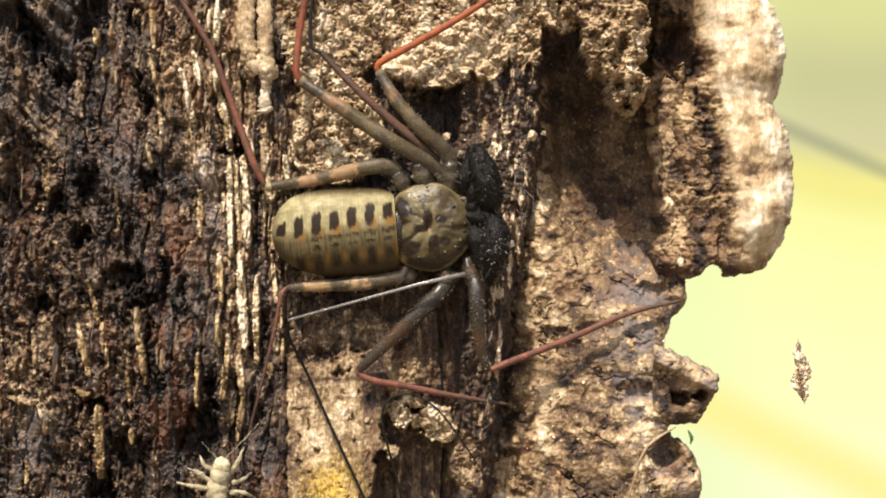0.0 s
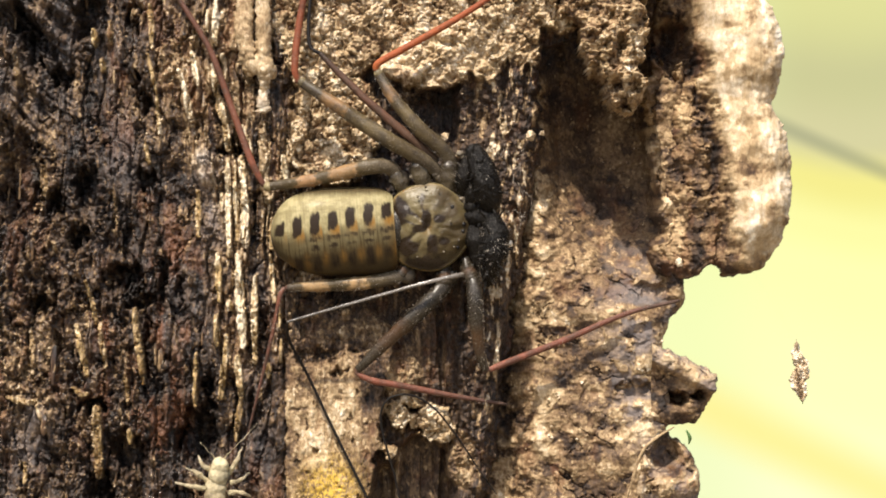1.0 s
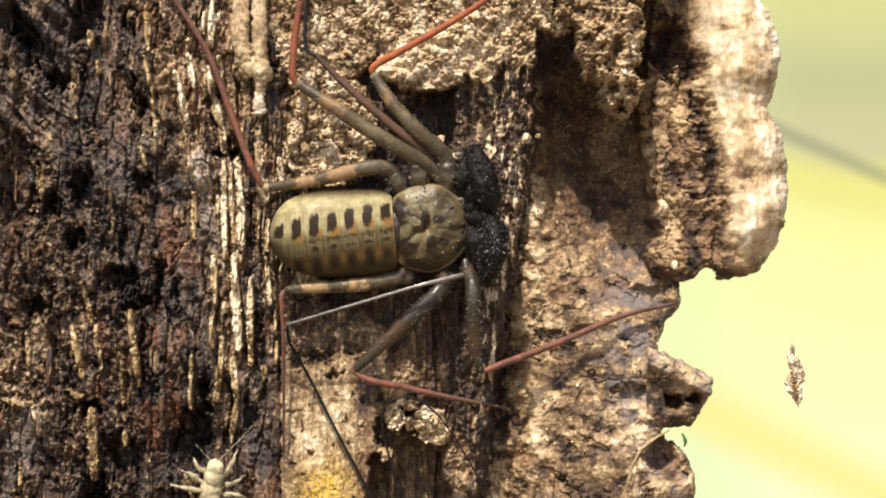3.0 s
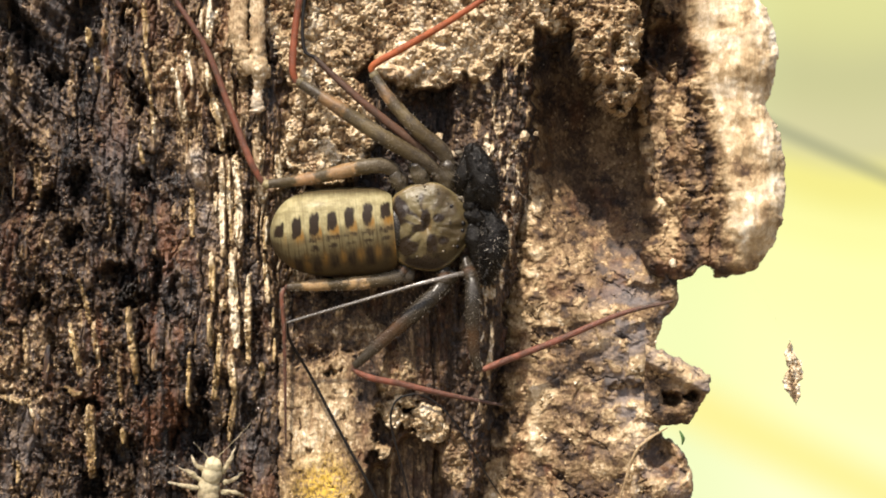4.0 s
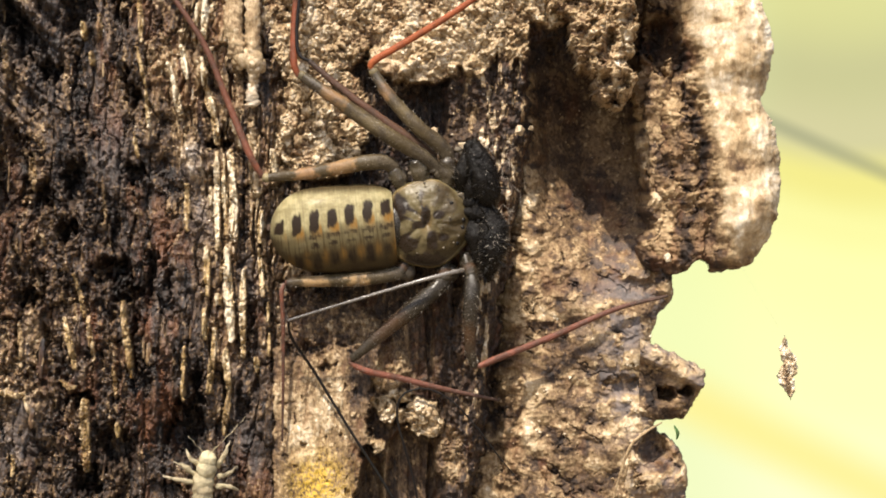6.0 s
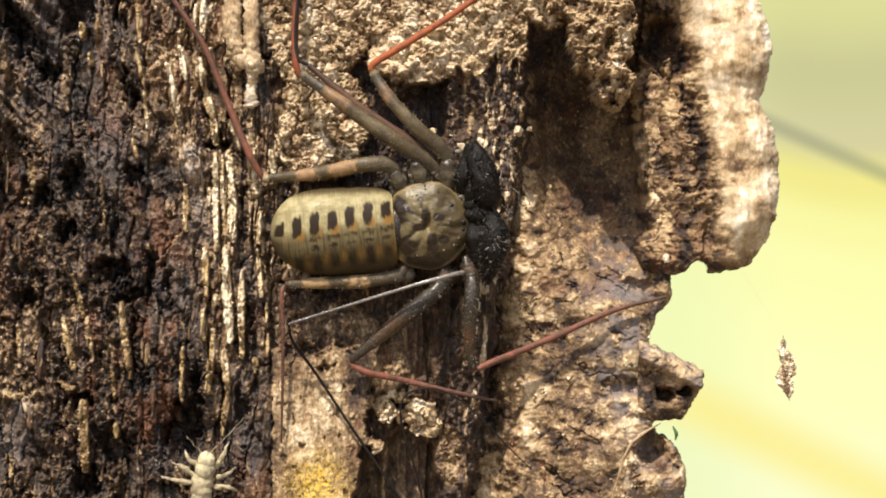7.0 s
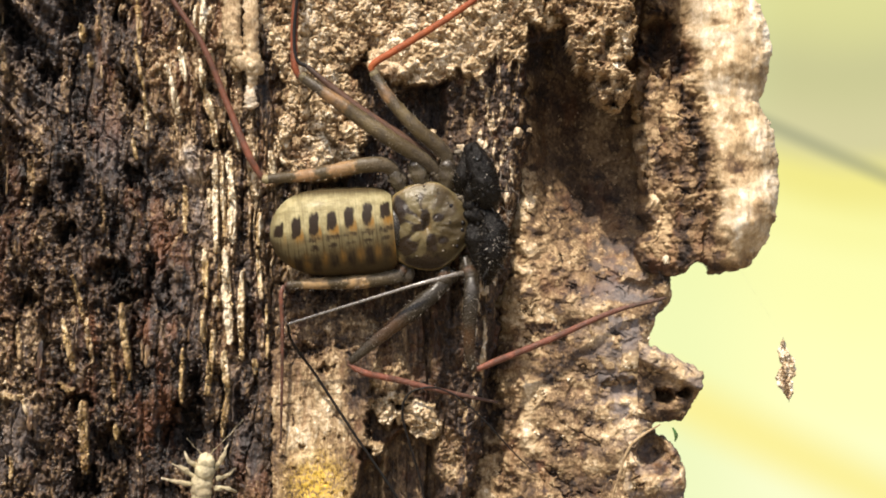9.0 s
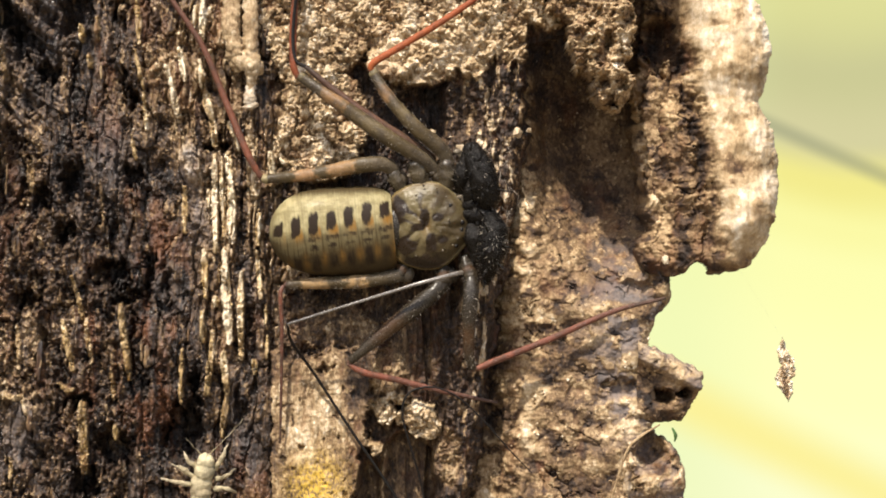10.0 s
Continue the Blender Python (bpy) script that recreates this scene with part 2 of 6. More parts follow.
# ---- mesh helpers ----
def mesh_from(name, verts, faces, mat, attrs=None, smooth=True):
    me = bpy.data.meshes.new(name)
    verts, faces = np.asarray(verts, dtype=np.float32), np.asarray(faces, dtype=np.int32)
    n = faces.shape[1]
    me.vertices.add(len(verts))
    me.vertices.foreach_set("co", verts.ravel())
    me.loops.add(faces.size)
    me.loops.foreach_set("vertex_index", faces.ravel())
    me.polygons.add(len(faces))
    me.polygons.foreach_set("loop_start", np.arange(0, faces.size, n, dtype=np.int32))
    me.polygons.foreach_set("loop_total", np.full(len(faces), n, dtype=np.int32))
    me.update(calc_edges=True)
    me.polygons.foreach_set("use_smooth", np.full(len(faces), smooth, dtype=bool))
    for key, val in (attrs or {}).items():
        a = me.attributes.new(key, "FLOAT", "POINT")
        a.data.foreach_set("value", np.ascontiguousarray(np.broadcast_to(val, (len(verts),)), dtype=np.float32))
    me.materials.append(mat)
    me.validate()
    return me


def part(name, me, parent, label="", at=(0, 0, 0)):
    """One mesh under a thing; at: its origin in the parent's space, in metres."""
    ob = new(name, me)
    ob.parent = parent
    ob.location = at
    return tagged(ob, label)


def relief(name, x0, x1, z0, z1, gap, shape, mat, parent, label=""):
    """A weathered surface: shape(x, z) gives h, a keep-value (above 0: wood) and the material's fields."""
    # fine where it is looked at closely, coarse far above, below and aside
    xs, zs = np.arange(x0, x1 + gap, gap), np.arange(max(z0, -33.2), min(z1, 33.2) + gap, gap)
    if x0 < -58:
        xs = np.concatenate([np.arange(x0, -58, 0.6), np.arange(-58, x1 + gap, gap)])
    if z0 < -33.2:
        zs = np.concatenate([np.arange(z0, -33.3, 0.6), zs])
    if z1 > 33.2:
        zs = np.concatenate([zs, np.arange(zs[-1] + 0.3, z1, 0.6)])
    X, Z = np.meshgrid(xs, zs)
    H, keep, fields = shape(X, Z)
    nz, nx = X.shape
    idx = np.arange(nz * nx).reshape(nz, nx)
    quads = np.stack([idx[:-1, :-1], idx[:-1, 1:], idx[1:, 1:], idx[1:, :-1]], -1).reshape(-1, 4)
    k = (np.broadcast_to(keep, X.shape) > 0).ravel()
    quads = quads[k[quads].all(1)]
    used = np.unique(quads)
    remap = np.full(nz * nx, -1)
    remap[used] = np.arange(len(used))
    # a slight sideways scatter breaks up the even columns
    jx, jz = 0.25 * gap * pn(X / gap * 0.37, Z / gap * 0.41, 5), 0.25 * gap * pn(X / gap * 0.43, Z / gap * 0.39, 8)
    V = np.stack([(X + jx).ravel(), -H.ravel(), (Z + jz).ravel()], -1)[used] * MM
    fields = {key: np.broadcast_to(val, X.shape).ravel()[used] for key, val in fields.items()}
    me = mesh_from(name, V, remap[quads], mat, fields)
    return part(name, me, parent, label)


def spline(points, n):
    """A smooth line through the points."""
    p = np.array(points, dtype=float)
    p = np.vstack([2 * p[0] - p[1], p, 2 * p[-1] - p[-2]])
    m = len(p) - 3
    t = np.linspace(0, m - 1e-6, n)
    i = t.astype(int)
    f = (t - i)[:, None]
    a, b, c, d = p[i], p[i + 1], p[i + 2], p[i + 3]
    return 0.5 * (2 * b + (c - a) * f + (2 * a - 5 * b + 4 * c - d) * f * f + (3 * b - a - 3 * c + d) * f ** 3)


def tube_data(points, radii, n=24, sides=10, flat=1.0, rough=0.0, seed=1):
    """A tapering rounded tube along points (x, z, h); flat squeezes it across its side; all in millimetres."""
    P = spline([(x, -h, z) for x, z, h in points], n)
    R = np.interp(np.linspace(0, 1, n), np.linspace(0, 1, len(radii)), radii)
    T = np.gradient(P, axis=0)
    T /= np.linalg.norm(T, axis=1)[:, None] + 1e-9
    up = np.array([0.0, -1.0, 0.0])
    S = np.cross(T, up)
    S /= np.linalg.norm(S, axis=1)[:, None] + 1e-9
    U = np.cross(S, T)
    a = np.linspace(0, 2 * np.pi, sides, endpoint=False)
    rr = R[:, None] * np.ones(sides)
    if rough:
        rr = rr * (1 + rough * fbm(np.cos(a)[None] * 1.5 + seed * 3.3, np.linspace(0, np.linalg.norm(np.diff(P, axis=0), axis=1).sum() / 1.1, n)[:, None] + np.sin(a)[None] * 1.5, seed, 3))
    V = P[:, None] + rr[..., None] * (np.cos(a)[None, :, None] * S[:, None] + flat * np.sin(a)[None, :, None] * U[:, None])
    s = np.repeat(np.linspace(0, 1, n), sides)
    i, j = np.meshgrid(np.arange(n - 1), np.arange(sides), indexing="ij")
    k = (j + 1) % sides
    F = np.stack([i * sides + j, (i + 1) * sides + j, (i + 1) * sides + k, i * sides + k], -1).reshape(-1, 4)
    V = V.reshape(-1, 3)
    caps = []
    for ring, tip, flip in ((0, P[0] - T[0] * R[0] * 0.6, 0), (n - 1, P[-1] + T[-1] * R[-1] * 0.6, 1)):
        c = len(V)
        V = np.vstack([V, tip])
        s = np.append(s, float(flip))
        for q in range(0, sides, 2):
            a0, a1, a2 = ring * sides + q, ring * sides + (q + 1) % sides, ring * sides + (q + 2) % sides
            caps.append((c, a2, a1, a0) if flip else (c, a0, a1, a2))
    return V * MM, np.vstack([F, np.array(caps)]), {"length": s}


def ball_data(cx, cz, ch, rx, rz, rh, n=12, s=0.0):
    """A closed rounded knob."""
    th, ph = np.meshgrid(np.linspace(0, np.pi, n), np.linspace(0, 2 * np.pi, 2 * n, endpoint=False), indexing="ij")
    V = np.stack([cx + rx * np.sin(th) * np.cos(ph), -(ch + rh * np.sin(th) * np.sin(ph)), cz + rz * np.cos(th)], -1).reshape(-1, 3)
    i, j = np.meshgrid(np.arange(n - 1), np.arange(2 * n), indexing="ij")
    k = (j + 1) % (2 * n)
    F = np.stack([i * 2 * n + j, i * 2 * n + k, (i + 1) * 2 * n + k, (i + 1) * 2 * n + j], -1).reshape(-1, 4)
    return V * MM, F, {"length": np.full(len(V), s)}


def join(*data):
    V, F, A, base = [], [], {}, 0
    for v, f, a in data:
        V.append(v)
        F.append(f + base)
        base += len(v)
        for key, val in a.items():
            A.setdefault(key, []).append(val)
    return np.vstack(V), np.vstack(F), {key: np.concatenate(val) for key, val in A.items()}


def moved(data, dx, dz, dh=0.0):
    v, f, a = data
    return v - np.array([dx, -dh, dz]) * MM, f, a


# ---- ground and distance ----
def ground_sheet():
    m, nt, b = material("bounce_ground")
    n = speckle(nt, coords(nt, 0.02, 0.02, 0.02), 1, 6, 0.7)
    # never in view; toned pale to bounce warm fill up into the overhangs
    nt.links.new(ramp(nt, n, [(0.3, (0.085, 0.066, 0.040)), (0.7, (0.26, 0.20, 0.12))]), b.inputs["Base Color"])
    b.inputs["Roughness"].default_value = 0.9
    n = 40
    g = np.sign(np.linspace(-1, 1, n)) * np.abs(np.linspace(-1, 1, n)) ** 3 * 400
    X, Y = np.meshgrid(g, g)
    V = np.stack([X, Y, -0.6 + 0.05 * np.clip(np.hypot(X, Y) - 2, 0, 1) * fbm(X / 3, Y / 3, 2, 3)], -1).reshape(-1, 3)
    i = np.arange(n * n).reshape(n, n)
    F = np.stack([i[:-1, :-1], i[:-1, 1:], i[1:, 1:], i[1:, :-1]], -1).reshape(-1, 4)
    ob = new("ground", mesh_from("ground", V, F, m))
    tagged(ob, "unseen pale ground far below the trunk, bouncing fill light up", "ground", kind="structure")


def backdrop():
    """Far sunlit greenery, thrown wholly out of focus by the close lens: soft fields of colour on a sheet that glows.
    """
    m = bpy.data.materials.new("glowing_blurred_greenery")
    m.use_nodes = True
    nt = m.node_tree
    nt.nodes.clear()
    # emission only: the daylight on the greenery is painted into its colours
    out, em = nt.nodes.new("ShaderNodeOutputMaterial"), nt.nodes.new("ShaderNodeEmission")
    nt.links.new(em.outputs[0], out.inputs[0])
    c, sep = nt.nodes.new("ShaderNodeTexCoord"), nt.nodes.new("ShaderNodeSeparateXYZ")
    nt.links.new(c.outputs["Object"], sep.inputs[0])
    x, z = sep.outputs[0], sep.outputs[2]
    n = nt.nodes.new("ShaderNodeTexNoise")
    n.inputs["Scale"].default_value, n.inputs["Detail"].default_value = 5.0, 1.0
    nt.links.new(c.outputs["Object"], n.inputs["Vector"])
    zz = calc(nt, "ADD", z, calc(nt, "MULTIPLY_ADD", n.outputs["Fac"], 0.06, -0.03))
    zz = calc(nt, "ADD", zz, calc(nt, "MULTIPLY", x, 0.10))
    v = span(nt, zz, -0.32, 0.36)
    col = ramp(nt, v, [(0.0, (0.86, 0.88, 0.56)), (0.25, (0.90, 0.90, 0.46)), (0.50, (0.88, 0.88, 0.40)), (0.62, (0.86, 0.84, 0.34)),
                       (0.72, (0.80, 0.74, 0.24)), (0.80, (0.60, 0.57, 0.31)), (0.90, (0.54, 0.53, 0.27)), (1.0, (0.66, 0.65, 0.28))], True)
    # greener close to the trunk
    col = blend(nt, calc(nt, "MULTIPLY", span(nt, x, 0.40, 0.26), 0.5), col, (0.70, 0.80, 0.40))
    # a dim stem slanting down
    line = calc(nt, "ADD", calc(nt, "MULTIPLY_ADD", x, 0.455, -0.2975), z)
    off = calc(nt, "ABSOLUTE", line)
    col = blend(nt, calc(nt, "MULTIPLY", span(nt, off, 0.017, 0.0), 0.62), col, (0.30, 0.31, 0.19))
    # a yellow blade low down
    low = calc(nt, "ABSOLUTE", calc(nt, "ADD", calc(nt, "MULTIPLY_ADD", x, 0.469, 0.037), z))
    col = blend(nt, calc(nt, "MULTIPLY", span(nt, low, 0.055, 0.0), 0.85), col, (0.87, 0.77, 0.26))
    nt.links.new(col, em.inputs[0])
    n = 24
    a = np.linspace(-0.6, 0.6, n)
    X, Z = np.meshgrid(3.4 * np.sin(a), np.linspace(-0.62, 1.6, n))
    Y = 3.4 * np.cos(a)[None] - 0.4 + 0 * X
    i = np.arange(n * n).reshape(n, n)
    F = np.stack([i[:-1, :-1], i[:-1, 1:], i[1:, 1:], i[1:, :-1]], -1).reshape(-1, 4)
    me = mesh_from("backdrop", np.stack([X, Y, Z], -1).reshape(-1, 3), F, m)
    tagged(new("backdrop", me), "self-glowing backdrop of blurred yellow-green sunlit greenery in the distance", "backdrop", kind="structure")


# ---- the dead trunk ----
HIGH_POCKETS = ((-44.43, 29.5, 2.2, 2.6), (-53.07, 8.57, 2.6, 5.2), (-48.14, 21.93, 1.2, 1.4), (-44.79, 7.64, 1.5, 2.6), (-48.64, 5.86, 1.2, 1.6), (-37.64, 18.93, 0.9, 1.2), (-37, 8.57, 1.3, 1.2), (-38.5, 21.07, 0.6, 1), (-45.64, 1.71, 1.6, 1.3), (-54.57, 29.36, 2.4, 2), (-51.71, 26.14, 1.6, 2.2), (-39.21, 29.36, 0.8, 1.4))
LOW_POCKETS = ((-40, -3.64, 2.6, 1.5), (-37.93, -6.29, 1.8, 1), (-44.29, -19.71, 1.9, 0.8), (-37.21, -12.57, 0.55, 4.6), (-43.29, -30.07, 1.9, 1.9), (-34.93, -3.64, 0.5, 3.2), (-35.29, -4.57, 0.6, 3), (-39.71, -25.64, 2.2, 2.6), (-30.86, -23.5, 2.6, 3), (-51, -7.07, 2.2, 0.7), (-48.57, -12.79, 0.5, 1.6), (-33, -5.64, 0.4, 2.2), (-29.29, -18.5, 0.6, 3.6), (-23.5, -21, 0.6, 2), (-22.71, -9.93, 0.5, 3), (-26.5, 12.21, 2.1, 0.6))
# slivers of sounder wood in the dark rot: ends (x, z, x, z), half width, how much paler
HIGH_SLIVERS = [(-36.71, 30.79, -36.29, 25.64, 0.36, 0.36), (-36.86, 24.64, -35.86, 20.07, 0.29, 0.34), (-35.86, 20.07, -35.36, 14.64, 0.25, 0.34), (-37.29, 13.93, -36.71, 10.79, 0.29, 0.3),
                (-43.71, 27.57, -43.57, 25.64, 0.43, 0.34), (-42.71, 23.79, -42.57, 22.64, 0.43, 0.26), (-41.79, 28.64, -41.57, 26.07, 0.43, 0.16), (-33, 22.36, -32.14, 19.71, 0.36, 0.55),
                (-32.14, 19.71, -31.36, 15.93, 0.43, 0.58), (-31.36, 24.5, -30.57, 20.93, 0.36, 0.5), (-28.29, 31.07, -28.43, 25.79, 0.43, 0.52), (-29.43, 30.07, -29.29, 27.21, 0.21, 0.4),
                (-27.5, 24.36, -27.21, 21.5, 0.36, 0.55)]
STRIP_SLIVERS = [(-28.71, 22.93, -28.29, 19.36, 0.36, 0.5), (-28.14, 19.21, -27.29, 16.14, 0.57, 0.58), (-27.29, 16.14, -26.86, 12.79, 0.5, 0.58), (-25.14, 15.43, -24.57, 13.64, 0.36, 0.5),
                 (-24.21, 13.64, -23.71, 11.86, 0.29, 0.5), (-19.86, 11.5, -19.57, 8.64, 0.43, 0.4), (-26.86, 11.36, -26.71, -1, 0.36, 0.52), (-25.29, 11.79, -24.79, 7.93, 0.43, 0.5),
                 (-24.79, 7.93, -24.57, 0.79, 0.57, 0.56), (-30.71, 7.21, -30.57, 1.5, 0.36, 0.26), (-27.71, 6.86, -27.64, 4.71, 0.29, 0.5), (-21.29, 3.64, -21.43, 0.07, 0.36, 0.45),
                 (-26, 10.79, -25.71, 1.5, 0.29, 0.26)]
LOW_SLIVERS = [(-28.14, -0.64, -27.93, -6.71, 0.36, 0.36), (-28.29, -8.64, -28.21, -12.07, 0.36, 0.3), (-30.86, -13.14, -31, -19.79, 0.29, 0.34), (-27, -10.79, -27.71, -18.86, 0.39, 0.3),
               (-25.71, -1, -24.86, -12.21, 0.61, 0.5), (-25.64, -13.64, -25.21, -18.5, 0.46, 0.28), (-25.21, -18.5, -25.86, -24.21, 0.43, 0.2), (-23.43, -3.5, -23.5, -14.21, 0.43, 0.5),
               (-21.57, -0.79, -21, -6.79, 0.36, 0.5), (-21.86, -14.21, -21.71, -16.21, 0.36, 0.44), (-20.43, -7.64, -20.36, -9.93, 0.21, 0.4), (-20.21, -11.36, -20.29, -14.21, 0.25, 0.34),
               (-26.64, -6.64, -26.57, -7.64, 0.43, 0.4)]
FAR_SLIVERS = [(-44.71, -4.07, -43.43, -9.36, 0.36, 0.24), (-45.93, -9.71, -44.57, -15.64, 0.43, 0.28), (-42.93, -9.71, -42.21, -15.07, 0.39, 0.5), (-38.5, -7.64, -37.43, -16.93, 0.43, 0.26),
               (-39.86, -15.64, -39.43, -19.36, 0.32, 0.2), (-43.36, -20, -43.14, -28.5, 0.64, 0.2), (-46.43, -17.79, -44.57, -18.21, 0.43, 0.22), (-39.21, -22.79, -39.14, -24.36, 0.36, 0.38),
               (-52.5, -26.71, -52.43, -29.21, 0.36, 0.28), (-54.57, -18.93, -51.29, -19.07, 0.43, 0.2), (-51, -19.07, -49.71, -23.07, 0.36, 0.18), (-51.71, -10.64, -51.43, -14.21, 0.36, 0.12),
               (-53.86, 25.07, -53.43, 20.79, 0.43, 0.12), (-50.29, 10.07, -50, 6.5, 0.57, 0.12), (-41.14, 7.93, -40.86, 1.5, 0.29, 0.1)]


def sliver(x, z, x0, z0, x1, z1, r):
    """Above 0 inside a sliver that runs between two ends, in millimetres from its edge."""
    ux, uz = x1 - x0, z1 - z0
    t = np.clip(((x - x0) * ux + (z - z0) * uz) / (ux * ux + uz * uz), 0, 1)
    return r * (0.65 + 0.35 * np.sin(np.pi * np.clip(t, 0.04, 0.96))) - np.hypot(x - x0 - t * ux, z - z0 - t * uz)


def heartwood(x, z):
    """Dark rotten fibres: dull brown laths and plates, black clefts and pockets, slivers of sounder wood."""
    xs = x + 1.5 * fbm(x / 9, z / 22, 1, 3) + 0.55 * pn(x / 2.5, z / 4, 40) + 0.2 * pn(x / 0.9, z / 1.3, 41)
    strand = pn(xs / 0.62, z / 7, 3)
    hair = pn(xs / 0.26, z / 2.6, 4)
    chunk = fbm(x / 2.9, z / 4.0, 6, 5, 0.52)
    grit = fbm(x / 0.75, z / 0.85, 18, 3, 0.6)
    big = fbm(x / 11, z / 18, 9, 3)
    cleft = step(pn(xs / 2.3, z / 11, 12), 0.20, 0.42)
    pit = step(fbm(x / 2.4, z / 3.0, 14, 4, 0.55), 0.24, 0.46)
    p1, p2, plate = cells(xs / 2.6, z / 9.0 + 0.5 * chunk, 25)
    q1, q2, lath = cells(xs / 0.8, z / 5.0 + 0.4 * chunk, 27)
    # where the rot has gone to crumbs, and where flat laths are left
    crumb = step(fbm(x / 5.5, z / 6.5, 17, 3) - 0.5 * step(x, -47.0, -37.0) * step(z, -7.0, 0.0) - 0.45 * step(x, -38.0, -32.0) * step(z, 0.0, -7.0) + 0.35 * step(z, 20.0, -2.0) * step(x, -34.0, -40.0), -0.1, 0.3)
    flat = np.maximum(oval(x, z, -29.9, -9.6, 1.8, 6.0), oval(x, z, -33.6, -7.0, 2.0, 6.5))
    flat = np.maximum(flat, np.maximum(oval(x, z, -24.3, -19.5, 1.3, 7.5), oval(x, z, -22.6, -24.5, 2.0, 6.0)))
    flat = np.maximum(flat, np.maximum(oval(x, z, -51.6, -23.5, 1.8, 5.0), oval(x, z, -40.2, 11.5, 2.4, 6.0)))
    flat = np.maximum(flat, np.maximum(oval(x, z, -42.0, 25.0, 2.2, 7.0), 2.2 * pn(xs / 2.4, z / 15, 97) - 0.75))
    flat = step(flat + 0.7 * chunk + 0.3 * strand, 0.0, 0.6)
    crumb = crumb * (1 - 0.85 * flat)
    lump = billow(x / 1.9 + 0.5 * chunk, z / 3.6, 24, 4, 0.58)
    h = 1.6 + 1.5 * big + 0.75 * chunk + 0.28 * strand + 0.10 * hair - 0.7 * cleft * step(np.abs(x - -27.0), 3.0, 6.0) - 0.8 * pit
    h = h + 1.5 * (plate - 0.5) - 0.8 * step(p2 - p1, 0.14, 0.0) + 0.35 * (lath - 0.5) - 0.16 * step(q2 - q1, 0.14, 0.0)
    calm = h + 0 * x
    h = h + crumb * (0.85 * lump + 0.5 * grit) + (1 - 0.75 * flat) * (0.22 * grit + 0.3 * fbm(xs / 0.5, z / 1.8, 104, 3, 0.6))
    # coarse dark crags high on the far side
    crag = step(-44.5 - x - 0.22 * (31.5 - z) + 2.0 * chunk, -2.0, 3.5) * step(z, 11.0, 17.0)
    h = h + crag * (2.6 * billow(x / 4.6 + 0.12 * z, z / 4.2 + 0.12 * x, 26, 3, 0.5) - 0.9)
    # rotted pockets
    torn, torn2 = fbm(x / 1.6, z / 2.6, 101, 4, 0.6), fbm(x / 1.3, z / 3.0, 103, 4, 0.6)
    pocket = -9.0 + 0 * x
    for group in (HIGH_POCKETS, LOW_POCKETS):
        for cx, cz, rx, rz in group:
            pocket = np.maximum(pocket, oval(x + 1.1 * torn + 0.25 * grit, z + 1.7 * torn2 + 0.3 * strand, cx, cz, rx, rz * 1.15))
    void = step(pocket + 0.35 * chunk + 0.25 * strand, -0.35, 0.75)
    h = h - 4.2 * void
    # falls back on the far side, and the dip under the animal
    h = h - 3.0 * bump(x, z, -54.57, 27.21, 5.5, 7) - 2.0 * step(x, -21.0, -18.14) - 1.6 * bump(x, z, -29.5, -25.0, 4.2, 5.5)
    # bleached, cracked strips beside the animal
    strip = step(pn(xs / 1.25, z / 24, 21) + 0.25 * hair, -0.05, 0.2)
    zone = 0.8 * np.exp(-((x - -25.8 - 0.05 * z) / 2.6) ** 2) * step(z, -25.64, -8.5)
    zone = np.maximum(zone, 0.75 * np.exp(-((x - -29.3) / 3.2) ** 2) * step(z, 7.0, 14.0))
    zone = np.maximum(zone, 0.7 * np.exp(-((x - -25.6) / 2.4) ** 2) * step(z, -16.0, -9.0) * step(z, 14.0, 8.0))
    zone = np.maximum(zone, 1.1 * np.exp(-((x - -21.6 + 0.06 * z) / 2.0) ** 2) * step(z, -4.79, 0.64) * step(z, 18.07, 12.36))
    comb = step(pn(xs / 0.45, z / 8, 50) + 0.2 * grit, -0.12, 0.22)
    pale = zone * np.maximum(0.75 * strip, 0.85 * comb) * (1 - void)
    # slivers
    shine, gold = 0 * x, 0 * x
    for group in (HIGH_SLIVERS, STRIP_SLIVERS, LOW_SLIVERS, FAR_SLIVERS):
        for x0, z0, x1, z1, r, tint in group:
            m = sliver(x + 0.10 * hair + 0.16 * strand + 0.08 * grit, z + 0.6 * chunk, x0, z0, x1, z1, 1.15 * r)
            k = step(m, -0.05, 0.14)
            shine, gold = np.maximum(shine, k * min(tint, 0.42)), np.maximum(gold, k * (1.0 if tint < 0.47 else 0.55))
    rungs = step(pn(x / 0.5, z / 0.9, 48), 0.22, 0.45)
    k = np.minimum(shine * 4, 1)
    h = h * (1 - k) + np.maximum(calm + 0.45, h - 0.3) * k
    h = h + 0.8 * pale + 0.7 * k * (1 - 0.25 * rungs)
    tone = 0.38 + 0.15 * (plate * 7.13 % 1.0 - 0.5) + 0.09 * (lath * 5.37 % 1.0 - 0.5) + 0.07 * chunk + 0.09 * strand - 0.10 * cleft - 0.12 * void
    tone = tone + crumb * (0.10 * step(lump, 0.0, 0.6) + 0.14 * grit) + 0.34 * pale + shine * (1.02 - 0.30 * rungs + 0.35 * hair + 0.5 * strand) - 0.16 * step(fbm(xs / 1.7, z / 5.0, 105, 3, 0.6), 0.05, 0.4) * (1 - k)
